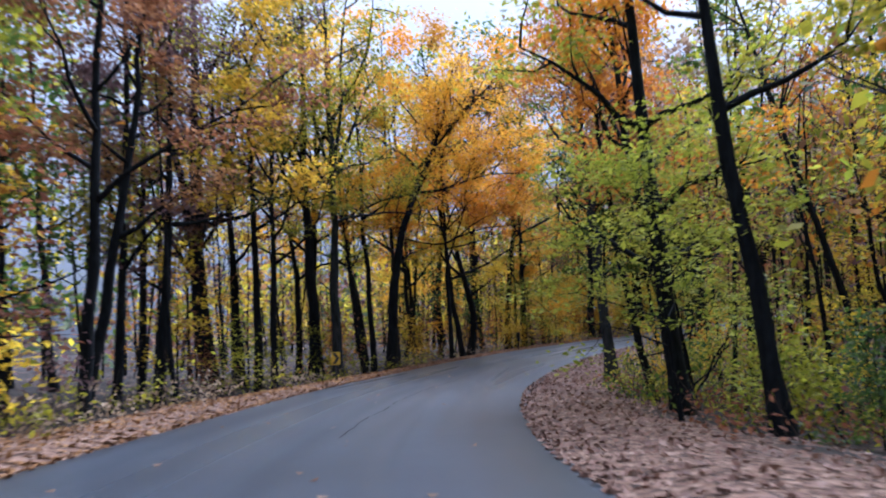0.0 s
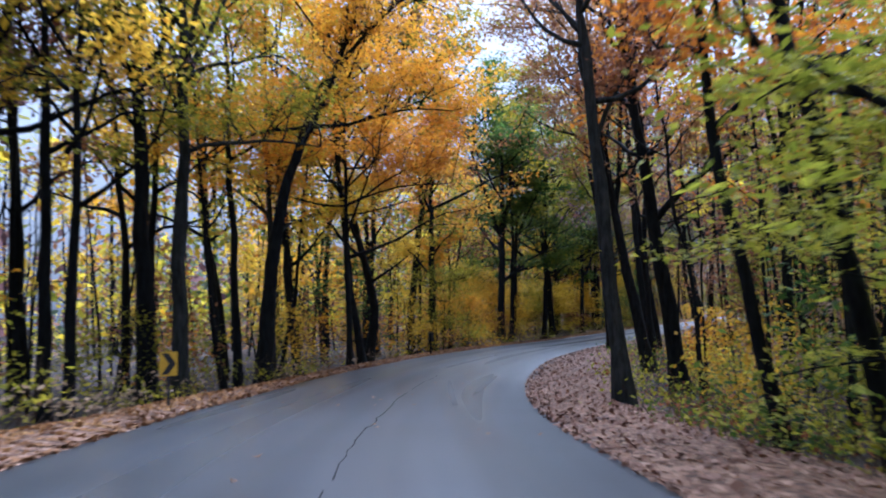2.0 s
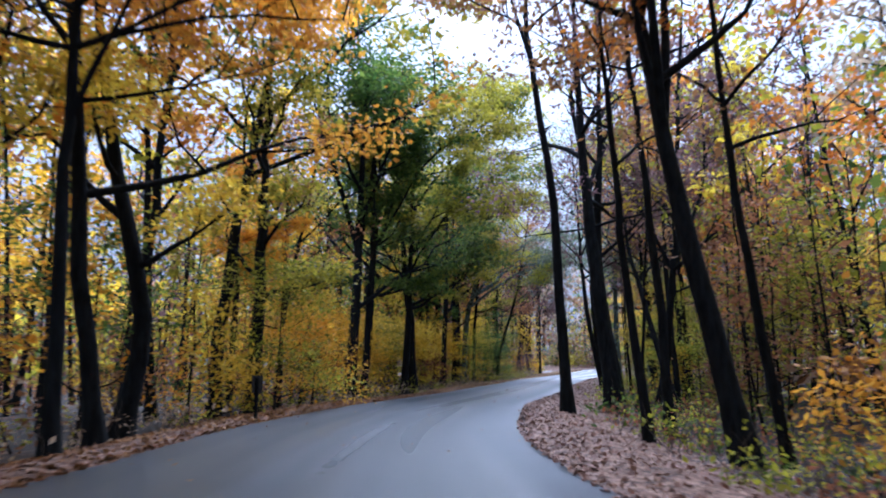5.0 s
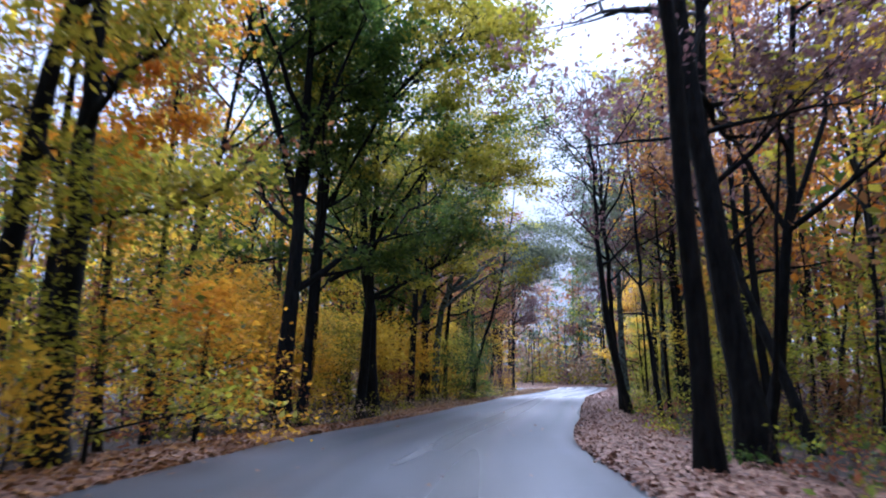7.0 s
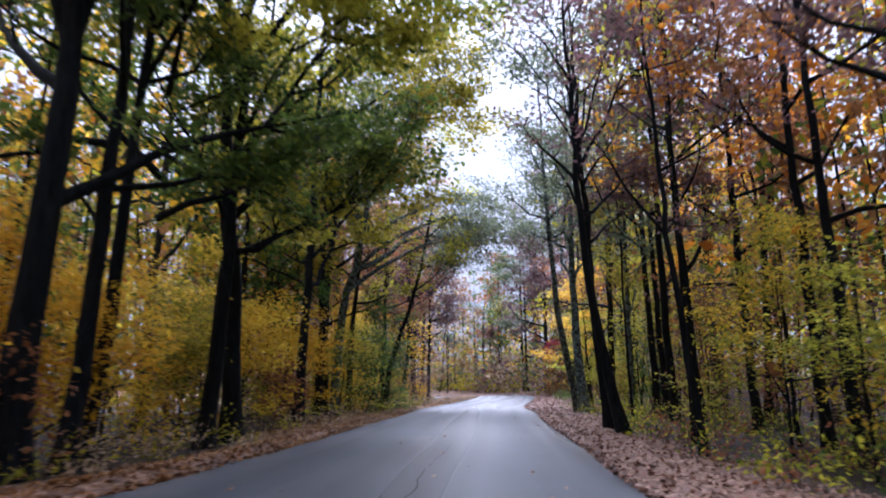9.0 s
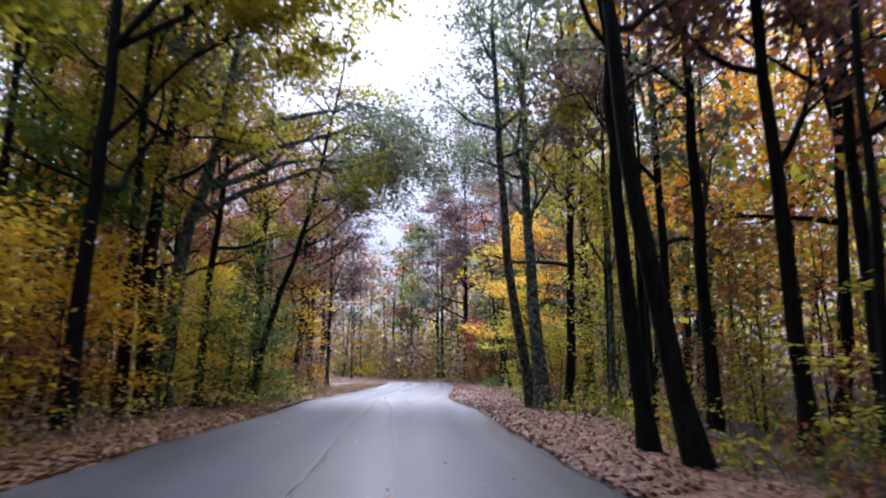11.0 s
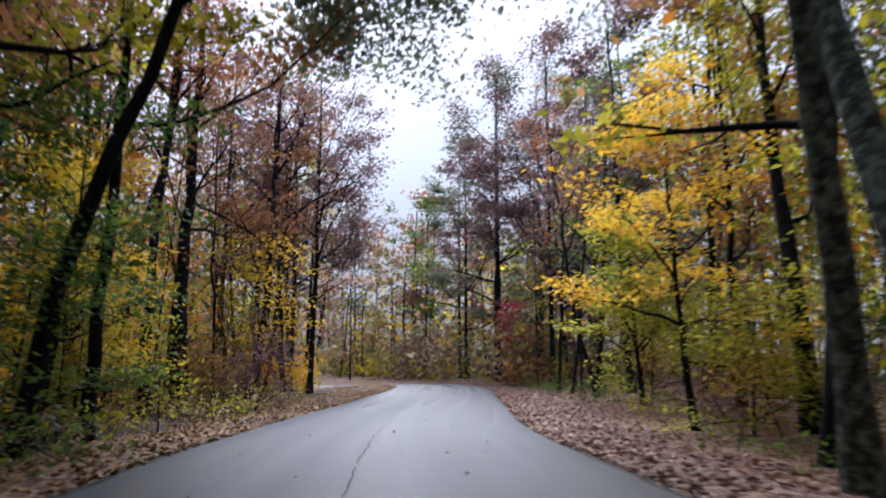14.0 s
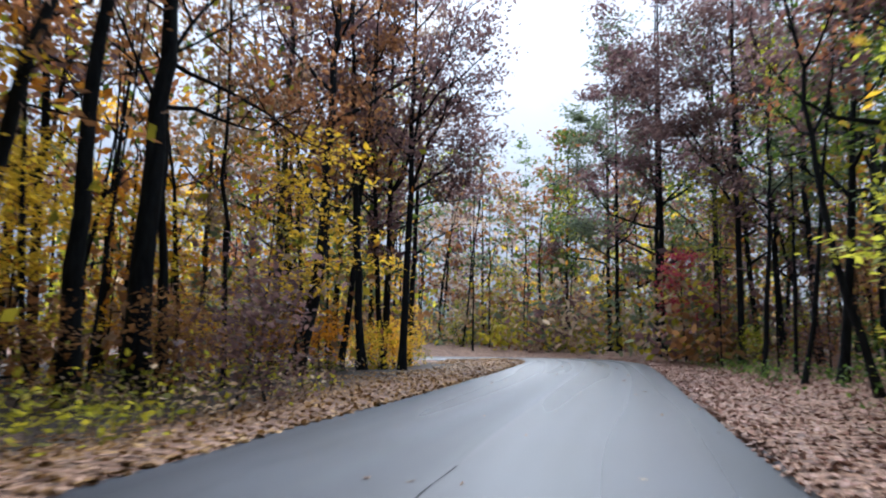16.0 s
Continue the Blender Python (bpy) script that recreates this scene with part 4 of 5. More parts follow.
hero(4.4, 58.4, 0.04, [(0.1, 0.0, 1.2)], 4.2, "olive", "broad leafy roadside bush with olive leaves", crown=0.3, limbs=13, reach=2.3, leaves=3600, flat=2.2, thin=0.25, lift=0.0, size=0.15)
hero(6.6, 62.6, 0.04, [(0.1, 0.0, 1.2)], 2.8, "gold", "broad leafy roadside bush with golden orange leaves", crown=0.3, limbs=13, reach=1.7, leaves=2200, flat=2.2, thin=0.25, lift=0.0, size=0.15)
hero(31.6, 99.4, 0.04, [(0.1, 0.0, 1.0)], 3.6, "green", "broad leafy roadside bush with dark green leaves", crown=0.3, limbs=12, reach=2.0, leaves=3000, flat=2.2, thin=0.25, lift=0.0, size=0.15)
hero(36.6, 112.4, 0.05, [(0.1, 0.0, 1.4)], 5.2, "yellow", "broad leafy roadside bush with golden yellow leaves", crown=0.4, limbs=13, reach=2.4, leaves=3800, flat=2.2, thin=0.25, lift=0.0, size=0.16)
hero(-10.6, 20.6, 0.2, [(0.3, 0.1, 6.0)], 18, "rust", "tall dark tree with broad rust brown crown", crown=5.5, reach=5.0, leaves=6000)
hero(-14.4, 33.0, 0.2, [(0.1, 0.0, 6.0)], 19, "purple", "tall dark tree with broad dusky crown", crown=5.0, reach=5.0, leaves=6000)
hero(-9.4, 36.0, 0.18, [(0.1, 0.0, 6.0)], 19, "olive", "tall dark tree with broad olive crown", crown=6.0, reach=4.8, leaves=5600)
hero(-13.2, 17.0, 0.18, [(0.2, 0.0, 6.0)], 17, "olive", "tall dark tree with broad olive brown crown", crown=4.5, reach=4.8, leaves=5600)
hero(79.4, 139.2, 0.24, [(-0.1, 0.1, 6.0)], 31, "purple", "very tall tree with dense dusky purple crown by the road", crown=5, reach=6.2, spread=0.7, leaves=7500, size=0.3, clumps=((76.6, 138.6, 21.5, 3.0, 3.0, 16), (76.4, 137.6, 15.5, 2.8, 3.0, 14)))
hero(80.8, 141.2, 0.22, [(0.0, 0.1, 6.0)], 30, "grey_green", "very tall tree with dense grey-green crown near the bend", crown=5, reach=6.0, spread=0.7, leaves=6500, size=0.32)
hero(76.6, 130.0, 0.22, [(-0.1, 0.1, 6.0)], 30, "purple", "very tall tree with dusky purple-brown crown on the bank", crown=6, reach=6.0, spread=0.7, leaves=7000, size=0.3, clumps=((73.0, 131.6, 15.5, 2.6, 3.0, 14), (74.0, 132.0, 20.0, 2.8, 3.0, 14)))# tall dusky crowns along the right of the second bend
hero(33.8, 76.8, 0.2, [(-0.3, 0.3, 8.0)], 22, "purple", "tall dark tree with full dusky purple crown", crown=6.5, reach=4.2, leaves=5000, size=0.28)
hero(37.0, 80.8, 0.2, [(-0.2, 0.2, 8.0)], 23, "grey_green", "tall dark tree with full grey-green crown", crown=6, reach=4.4, leaves=5200, size=0.28)
hero(40.6, 84.4, 0.18, [(-0.3, 0.2, 8.0)], 23, "purple", "tall dark tree with dusky crown deep in the bank wood", crown=6, reach=4.2, leaves=5000, size=0.28)
hero(29.8, 68.6, 0.18, [(-0.3, 0.3, 8.0)], 20, "rust", "tall dark tree with rust brown crown", crown=6.5, reach=4.2, leaves=3000, size=0.26)
hero(26.0, 64.6, 0.18, [(-0.2, 0.2, 8.0)], 20, "purple", "tall dark tree with thin dusky crown beside brush", crown=6.5, reach=4.2, leaves=2400, size=0.26)
hero(17.4, 57.5, 0.26, [(-0.1, 0.3, 3.0), (-0.3, 0.6, 6.0), (0.2, 1.0, 10.0)], 18, "purple", "dark tree standing close against its stout neighbour", crown=8, reach=3.4, leaves=1800, arms=((6.0, (3.0, -1.0, 2.6), 0.08, 6),))


hero(13.4, 54.6, 0.2, [(-0.3, 0.1, 7.0), (-0.9, 0.2, 12.0)], 21, "rust", "tall dark tree with thin rusty crown reaching over the bend", crown=11, reach=4.6, leaves=5000, size=0.22, clumps=((9.0, 53.5, 18.0, 3.2, 1.8, 16),))
hero(-2.6, 60.4, 0.2, [(0.2, 0.0, 7.0), (0.7, 0.0, 12.0)], 22, "rust", "tall dark tree with high rusty crown beyond the golden trees", crown=11, reach=5.2, leaves=6000, size=0.26, clumps=((3.0, 60.0, 19.0, 3.6, 2.0, 18),))
# dense crowns behind the left edge of the last bends
hero(24.0, 100.6, 0.2, [(0.1, 0.0, 6.0)], 20, "olive", "tall dark tree with dense olive crown behind mossy trees", crown=4.5, reach=5.0, leaves=6500, size=0.3)
hero(29.4, 106.6, 0.2, [(0.2, 0.0, 6.0)], 20, "rust", "tall dark tree with dense rusty crown behind the verge", crown=4.5, reach=5.0, leaves=6500, size=0.3)
hero(22.0, 94.8, 0.2, [(0.1, 0.0, 6.0)], 20, "green", "tall dark tree with dense green crown behind the verge", crown=4.5, reach=5.0, leaves=6500, size=0.3)
hero(36.9, 114.0, 0.1, [(0.1, 0.0, 3.0)], 8.5, "yellow", "broad understorey tree with golden yellow leaves behind the verge", crown=1.2, limbs=14, reach=2.8, leaves=8000, size=0.16, flat=2.6, thin=0.12)
# pale layered understorey on the inside of the second bend
LAYERED = ((26.4, 66.4, 4.4, "lime"), (29.6, 70.4, 6.0, "yellow"), (28.6, 66.0, 3.4, "lime"))
for a, b, h, col in LAYERED:
    hero(a, b, 0.05, [(0.1, 0.1, 1.4)], h, col, "leafy sapling with pale yellowish leaves in level layers", crown=0.8, limbs=11, reach=2.3, leaves=1700, flat=3.2, thin=0.08, lift=-0.02, size=0.17)
# rusty crowns inside the second bend
hero(32.0, 70.8, 0.2, [(-0.2, 0.2, 7.0)], 20, "orange", "tall dark tree with dull orange crown on the inner bend", crown=7.0, reach=4.8, leaves=4200, size=0.3)
hero(36.6, 76.4, 0.2, [(-0.2, 0.2, 7.0)], 21, "rust", "tall dark tree with dense rust crown on the inner bend", crown=6.0, reach=4.8, leaves=7000, size=0.3)


# ---- the forest on both sides ----
rng = random.Random(11)
TALL = [grow(50 + i, [(rng.gauss(0, 0.35), rng.gauss(0, 0.35), 5)], rng.uniform(0.13, 0.22), rng.uniform(18, 23), rng.uniform(4.8, 6.8), 12, 4.6, 2500, 0.31,
             fork=(rng.uniform(6, 9) if i % 3 == 0 else 0.0), sub=3, spread=0.5) for i in range(9)]
BARE = [grow(80 + i, [(rng.gauss(0, 0.4), rng.gauss(0, 0.4), 5)], rng.uniform(0.09, 0.16), rng.uniform(14, 19), rng.uniform(5, 7), 11, 2.8, 800, 0.22, lift=0.2, sub=3) for i in range(5)]
SLIM = [grow(110 + i, [(rng.gauss(0, 0.3), rng.gauss(0, 0.3), 3)], rng.uniform(0.035, 0.06), rng.uniform(6, 10), rng.uniform(0.9, 2.0), 11, 2.3, 780, 0.23, flat=2.6, lift=0.02, sub=2, spread=0.5, thin=0.12) for i in range(7)]
BUSH = [grow(140 + i, [(rng.gauss(0, 0.2), rng.gauss(0, 0.2), 0.8)], 0.022, rng.uniform(1.6, 3.2), 0.2, 8, 1.2, 500, 0.17, flat=1.6, sub=1, lift=0.06, spread=0.36, thin=0.3) for i in range(6)]
POLE = [grow(200 + i, [(rng.gauss(0, 0.25), rng.gauss(0, 0.25), 4)], rng.uniform(0.05, 0.1), rng.uniform(13, 18), rng.uniform(8, 10), 6, 2.0, 420, 0.3, sub=1) for i in range(6)]
FAR = [grow(170 + i, [(rng.gauss(0, 0.3), rng.gauss(0, 0.3), 5)], rng.uniform(0.14, 0.2), rng.uniform(17, 24), rng.uniform(1.5, 3.5), 9, 4.0, 700, 0.68, sub=1, spread=1.05) for i in range(5)]

FAR_PLACED = []
GROUP = {"tree": "forest trees", "shrub": "woodland shrubs"}


def keep_far(meshes, place, col, turn, scale):
    FAR_PLACED.append((meshes, place, col, turn, scale))


# stretches of the road: (station, colours left of it, colours right of it)
ZONES = [
    (0, ("olive", "rust", "purple", "green", "yellow"), ("lime", "green", "lime", "yellow", "olive")),
    (46, ("gold", "yellow", "olive", "rust", "green"), ("rust", "olive", "yellow", "orange", "tan")),
    (72, ("gold", "rust", "yellow", "orange", "olive"), ("rust", "olive", "purple", "yellow", "rust")),
    (88, ("green", "gold", "olive", "rust", "yellow"), ("rust", "orange", "purple", "lime", "yellow")),
    (112, ("olive", "green", "rust", "olive", "gold"), ("olive", "rust", "olive", "green", "gold")),
    (132, ("yellow", "gold", "rust", "rust", "purple"), ("olive", "purple", "grey_green", "rust", "purple")),
    (150, ("gold", "tan", "yellow", "gold", "olive"), ("purple", "grey_green", "olive", "rust", "green")),
]


def zone_colour(st, off, pick, tall):
    if tall and off < 0 and st > 127:
        return ("rust", "purple", "tan", "rust", "purple")[pick % 5]
    z = [q for q in ZONES if q[0] <= st][-1] if st >= 0 else ZONES[0]
    return (z[1] if off < 0 else z[2])[pick % 5]


def clear_of(x, y, gap, taken):
    return all((x - a) ** 2 + (y - b) ** 2 > (gap * 0.5 + c * 0.5) ** 2 for a, b, c in taken)


# small clearings in front of the roadside trunks
CLEARINGS = ((5.4, 15.8, 2.0), (-11.4, 22.9, 1.2), (-9.3, 23.1, 1.0), (10.1, 71.8, 1.2), (41.5, 115.1, 1.6), (40.0, 112.4, 1.9), (42.4, 117.3, 0.8), (7.5, 68.9, 0.8), (5.8, 22.5, 0.7), (47.0, 119.8, 1.4), (59.0, 90.6, 1.5), (-7.8, 49.0, 0.8), (-9.4, 40.8, 0.8), (20.6, 57.5, 0.8), (-5.1, 45.0, 0.6))


def scatter(count, meshes, name, st_range, off_range, gap, style, taken, seed, bias=1.0, sides=(-1, 1)):
    r_ = random.Random(seed)
    made = tries = 0
    while made < count and tries < count * 30:
        tries += 1
        st = r_.uniform(*st_range)
        side = r_.choice(sides)
        off = side * (off_range[0] + (off_range[1] - off_range[0]) * r_.random() ** bias)
        x, y = spot(st, off)
        s2, o2, _ = road_coords([x], [y])
        if abs(o2[0]) < off_range[0] * 0.98 or not clear_of(x, y, gap, taken) or (s2[0] > 146 and -9.5 < o2[0] < 0):
            continue
        taken.append((x, y, gap))
        made += 1
        col = zone_colour(s2[0], o2[0], r_.randrange(5), style not in (slim_style, bush_style))
        sc = r_.uniform(0.82, 1.2)
        pick, turn = meshes[r_.randrange(len(meshes))], r_.uniform(0, 6.28)
        if any((x - a) ** 2 + (y - b) ** 2 < c * c for a, b, c in CLEARINGS):
            continue
        if style is None:
            keep_far(pick, (x, y), col, turn, sc)
            continue
        label, cat, bark = style(col, r_)
        plant(name, pick, (x, y), bark, LEAF[col], label, cat, GROUP[cat], turn=turn, scale=sc)


def tall_style(col, r_):
    return f"tall slender forest tree with {WORDS[col]} autumn leaves", "tree", r_.choice((BARK, BARK, BARK_GREY))


def bare_style(col, r_):
    return f"thin half-bare forest tree with sparse {WORDS[col]} leaves", "tree", BARK


def pole_style(col, r_):
    return f"thin dark pole-like tree with few {WORDS[col]} leaves aloft", "tree", BARK


def slim_style(col, r_):
    return f"slim understorey sapling with layered {WORDS[col]} leaves", "tree", BARK


def bush_style(col, r_):
    return f"low woodland shrub with {WORDS[col]} leaves", "shrub", BARK


TAKEN = list(HERO_SPOTS)
scatter(20, TALL, "tree", (4, 78), (HALF + 4.6, 16), 2.6, tall_style, TAKEN, 21, 1.0, (-1,))
scatter(26, TALL, "tree", (98, 190), (HALF + 4.6, 21), 2.6, tall_style, TAKEN, 36, 1.0, (-1,))
scatter(3, TALL, "tree", (4, 44), (HALF + 9, 21), 2.6, tall_style, TAKEN, 38, 1.0, (1,))
scatter(4, TALL, "tree", (46, 78), (HALF + 8, 21), 2.6, tall_style, TAKEN, 39, 1.0, (1,))
scatter(24, TALL, "tree", (80, 190), (HALF + 4.6, 21), 2.6, tall_style, TAKEN, 37, 1.0, (1,))
scatter(34, BARE, "tree", (4, 190), (HALF + 3.5, 20), 2.2, bare_style, TAKEN, 22)
scatter(96, POLE, "tree", (8, 195), (HALF + 3.2, 22), 1.3, pole_style, TAKEN, 26)
scatter(62, SLIM, "sapling", (8, 195), (HALF + 3.6, 17), 1.5, slim_style, TAKEN, 23, 1.3, (-1,))
scatter(52, SLIM, "sapling", (8, 195), (HALF + 5.6, 18), 1.5, slim_style, TAKEN, 27, 1.3, (1,))
LOW = []
scatter(30, BUSH, "shrub", (10, 76), (HALF + 2.2, 13), 1.0, bush_style, LOW, 24, 1.3, (-1,))
scatter(16, BUSH, "shrub", (76, 112), (HALF + 2.6, 14), 1.0, bush_style, LOW, 29, 1.2, (-1,))
scatter(44, BUSH, "shrub", (112, 190), (HALF + 2.2, 13), 1.0, bush_style, LOW, 30, 1.5, (-1,))
scatter(22, BUSH, "shrub", (26, 60), (HALF + 4.0, 15), 1.0, bush_style, LOW, 28, 1.3, (1,))
scatter(36, BUSH, "shrub", (60, 190), (HALF + 6.0, 17), 1.0, bush_style, LOW, 31, 1.3, (1,))
scatter(62, FAR, "tree", (0, 215), (20, 46), 3.2, None, TAKEN, 25)


def fill_block(count, meshes, name, xr, yr, gap, cols, style, taken, seed):
    """Trees spread over a block of woodland, clear of the road."""
    r_ = random.Random(seed)
    made = tries = 0
    while made < count and tries < count * 30:
        tries += 1
        x, y = r_.uniform(*xr), r_.uniform(*yr)
        off = road_coords([x], [y])[1][0]
        if abs(off) < HALF + 4 or (y > 120 and -11 < off < 0) or not clear_of(x, y, gap, taken):
            continue
        taken.append((x, y, gap))
        made += 1
        col = r_.choice(cols)
        if style is None:
            keep_far(meshes[r_.randrange(len(meshes))], (x, y), col, r_.uniform(0, 6.28), r_.uniform(0.8, 1.15))
            continue
        label, cat, bark = style(col, r_)
        plant(name, meshes[r_.randrange(len(meshes))], (x, y), bark, LEAF[col], label, cat, GROUP[cat], turn=r_.uniform(0, 6.28), scale=r_.uniform(0.8, 1.15))


# unseen trees beside and behind the start, added to shade the near verges
fill_block(5, TALL, "tree", (4.6, 14), (-12, 7), 3.0, ("olive", "green", "rust"), tall_style, TAKEN, 75)
fill_block(3, TALL, "tree", (-14, -7), (-10, 6), 3.0, ("olive", "rust"), tall_style, TAKEN, 76)
# distant woods and saplings around the last bend
fill_block(26, FAR, "tree", (66, 122), (160, 205), 4.0, ("grey_green", "olive", "purple", "rust", "tan"), None, TAKEN, 71)
fill_block(12, FAR, "tree", (84, 112), (128, 160), 4.0, ("grey_green", "purple", "green", "rust"), None, TAKEN, 72)
fill_block(22, SLIM, "sapling", (76, 104), (140, 172), 2.0, ("tan", "rust", "olive", "gold", "green"), slim_style, TAKEN, 73)
fill_block(10, FAR, "tree", (20, 62), (165, 200), 4.0, ("tan", "rust", "gold", "purple"), None, TAKEN, 74)


def mesh_arrays(me):
    co = np.empty(len(me.vertices) * 3, np.float32)
    me.vertices.foreach_get("co", co)
    return co.reshape(-1, 3)


def join_far():
    """The distant trees, their trunks in one mesh and their crowns in one mesh a colour."""
    trunks, crowns = ([], []), {}
    for (wood, crown), (x, y), col, turn, scale in FAR_PLACED:
        c, s = math.cos(turn), math.sin(turn)
        m = np.array([[c, -s, 0], [s, c, 0], [0, 0, 1]]) * scale
        at = np.array([x, y, ground_z(x, y)])
        base = len(trunks[0])
        trunks[0].extend((mesh_arrays(wood) @ m.T + at).tolist())
        trunks[1].extend(tuple(base + i for i in p.vertices) for p in wood.polygons)
        crowns.setdefault(col, []).append(mesh_arrays(crown) @ m.T + at)
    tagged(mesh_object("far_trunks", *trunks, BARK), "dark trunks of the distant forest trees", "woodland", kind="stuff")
    for col, some in crowns.items():
        ob = new("far_crowns", leaf_mesh("far_crowns", np.concatenate(some)))
        ob.data.materials.append(LEAF[col])
        tagged(ob, f"{WORDS[col]} crowns of the distant forest trees", "woodland", kind="stuff")


join_far()


def far_woods(name, label, count, region, cols, size, seed, tall=(9, 21), wide=1.7, low=0.12):
    """A distant belt of woodland as one mesh of many leaf clumps."""
    r_ = np.random.default_rng(seed)
    (s0, s1), (o0, o1) = region
    pts = []
    while len(pts) < count // 60:
        st, off = r_.uniform(s0, s1), r_.uniform(o0, o1) * r_.choice((-1, 1))
        x, y = spot(st, off)
        # the wood opens towards the valley left of the first bend
        if (off < 0 and st < 99 and r_.random() < 0.78) or (off > 0 and 36 < st < 90 and r_.random() < 0.5):
            count -= 60
            continue
        if abs(road_coords([x], [y])[1][0]) > o0 * 0.9:
            pts.append((x, y, ground_z(x, y)))
    c, w = [], []
    for x, y, z in pts:
        h = r_.uniform(*tall)
        for k in range(6):
            c.append((x + r_.normal(0, 1.6), y + r_.normal(0, 1.6), z + h * (low + (0.97 - low) * k / 6) + r_.normal(0, 0.6)))
            w.append((wide, wide, min(1.5, h * 0.14)))
    ob = new(name, leaf_mesh(name, leaf_cloud(r_, c, w, 10, size, 0.6)))
    ob.data.materials.append(LEAF[cols])
    return tagged(ob, label, "woodland", kind="stuff")


for k, col in enumerate(("olive", "rust", "yellow", "purple", "grey_green")):
    far_woods("far_woods", f"far belt of woodland with {WORDS[col]} crowns", 13000, ((-5, 235), (42, 85)), col, 1.2, 60 + k, (8, 17))
for k, col in enumerate(("olive", "rust", "green", "yellow", "purple")):
    far_woods("far_woods", f"woodland depth with {WORDS[col]} crowns behind the roadside trees", 11000, ((0, 200), (20, 42)), col, 0.7, 80 + k, (10, 22), 1.7, 0.3)
for k, col in enumerate(("olive", "rust", "orange", "green")):
    far_woods("far_woods", f"crowded {WORDS[col]} crowns of the trees behind the road edge", 9000, ((16, 190), (13, 22)), col, 0.5, 150 + k, (11, 21), 1.5, 0.42)
for k, col in enumerate(("olive", "rust", "tan")):
    far_woods("thicket", f"low {WORDS[col]} thicket deep among the trunks", 11000, ((0, 205), (15, 48)), col, 0.5, 95 + k, (1.5, 4.5), 1.3)


def end_thicket(label, count, xr, yr, col, size, seed):
    """Low growth that closes the view beyond the last bend."""
    r_ = np.random.default_rng(seed)
    x, y = r_.uniform(*xr, count // 60), r_.uniform(*yr, count // 60)
    off = road_coords(x, y)[1]
    keep = (off > HALF + 2.5) | (off < -12)
    x, y = x[keep], y[keep]
    h = r_.uniform(1.5, 6.5, len(x))
    c = np.repeat(np.stack([x, y, terrain(x, y)], 1), 3, 0)
    c[:, 2] += np.repeat(h, 3) * np.tile([0.15, 0.5, 0.85], len(x))
    w = np.stack([np.full(len(c), 1.2), np.full(len(c), 1.2), np.repeat(h, 3) * 0.16], 1)
    ob = new("thicket", leaf_mesh("thicket", leaf_cloud(r_, c, w, 20, size, 0.9)))
    ob.data.materials.append(LEAF[col])
    return tagged(ob, label, "woodland", kind="stuff")


for k, col in enumerate(("tan", "rust", "grey_green", "olive", "purple")):
    end_thicket(f"low {WORDS[col]} growth beyond the last bend", 8000, (42, 118), (128, 200), col, 0.65, 120 + k)


def distant_poles(label, count, st_range, offs, seed):
    """Bare dark trunks, deep in the wood on both sides."""
    r_, wood = random.Random(seed), Wood()
    while count:
        st, off = r_.uniform(*st_range), r_.uniform(*offs) * r_.choice((-1, 1))
        x, y = spot(st, off)
        s2, o2, _ = road_coords([x], [y])
        if abs(o2[0]) < offs[0] * 0.95 or (s2[0] > 150 and -13 < o2[0] < 0):
            continue
        count -= 1
        a = Vector((x, y, ground_z(x, y) - 0.3))
        h, r0 = r_.uniform(9, 22), r_.uniform(0.05, 0.17)
        b = bent(r_, a, (r_.gauss(0, 0.06), r_.gauss(0, 0.06), 1), h, 5, 0.05, 0.05)
        wood.tube(b, [r0 * (1 - 0.16 * j) for j in range(6)], 5)
        for j in range(2, 6):
            for sgn in (1, -1):
                c = bent(r_, b[j], (r_.gauss(0, 1), r_.gauss(0, 1), 0.8), r_.uniform(2, 4.5), 2, 0.15, 0.2)
                wood.tube(c, [r0 * 0.35, r0 * 0.22, 0.01], 3)
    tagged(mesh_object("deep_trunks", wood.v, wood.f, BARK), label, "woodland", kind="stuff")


distant_poles("crowded dark trunks and bare boughs deep in the wood", 420, (2, 200), (HALF + 8, 44), 140)


# ---- roadside things ----
def box(bm, lo, hi, bevel=0.0):
    r = bmesh.ops.create_cube(bm, size=1.0)
    c, s = [(a + b) / 2 for a, b in zip(lo, hi)], [b - a for a, b in zip(lo, hi)]
    for v in r["verts"]:
        v.co = Vector((v.co.x * s[0] + c[0], v.co.y * s[1] + c[1], v.co.z * s[2] + c[2]))
    if bevel:
        edges = list({e for v in r["verts"] for e in v.link_edges})
        bmesh.ops.bevel(bm, geom=edges, offset=bevel, segments=2, profile=0.5, affect="EDGES")


def prism(bm, outline, y0, y1):
    """An outline in x and z, drawn out from y0 to y1."""
    a = [bm.verts.new((x, y0, z)) for x, z in outline]
    b = [bm.verts.new((x, y1, z)) for x, z in outline]
    bm.faces.new(a)
    bm.faces.new(list(reversed(b)))
    k = len(outline)
    for i in range(k):
        bm.faces.new((a[i], b[i], b[(i + 1) % k], a[(i + 1) % k]))
    bmesh.ops.recalc_face_normals(bm, faces=bm.faces)


def rounded(w, h, r, n=4):
    pts = []
    for cx, cz, a0 in ((w - r, h - r, 0), (-w + r, h - r, 90), (-w + r, -h + r, 180), (w - r, -h + r, 270)):
        for i in range(n + 1):
            a = radians(a0 + 90 * i / n)
            pts.append((cx + r * math.cos(a), cz + r * math.sin(a)))
    return pts


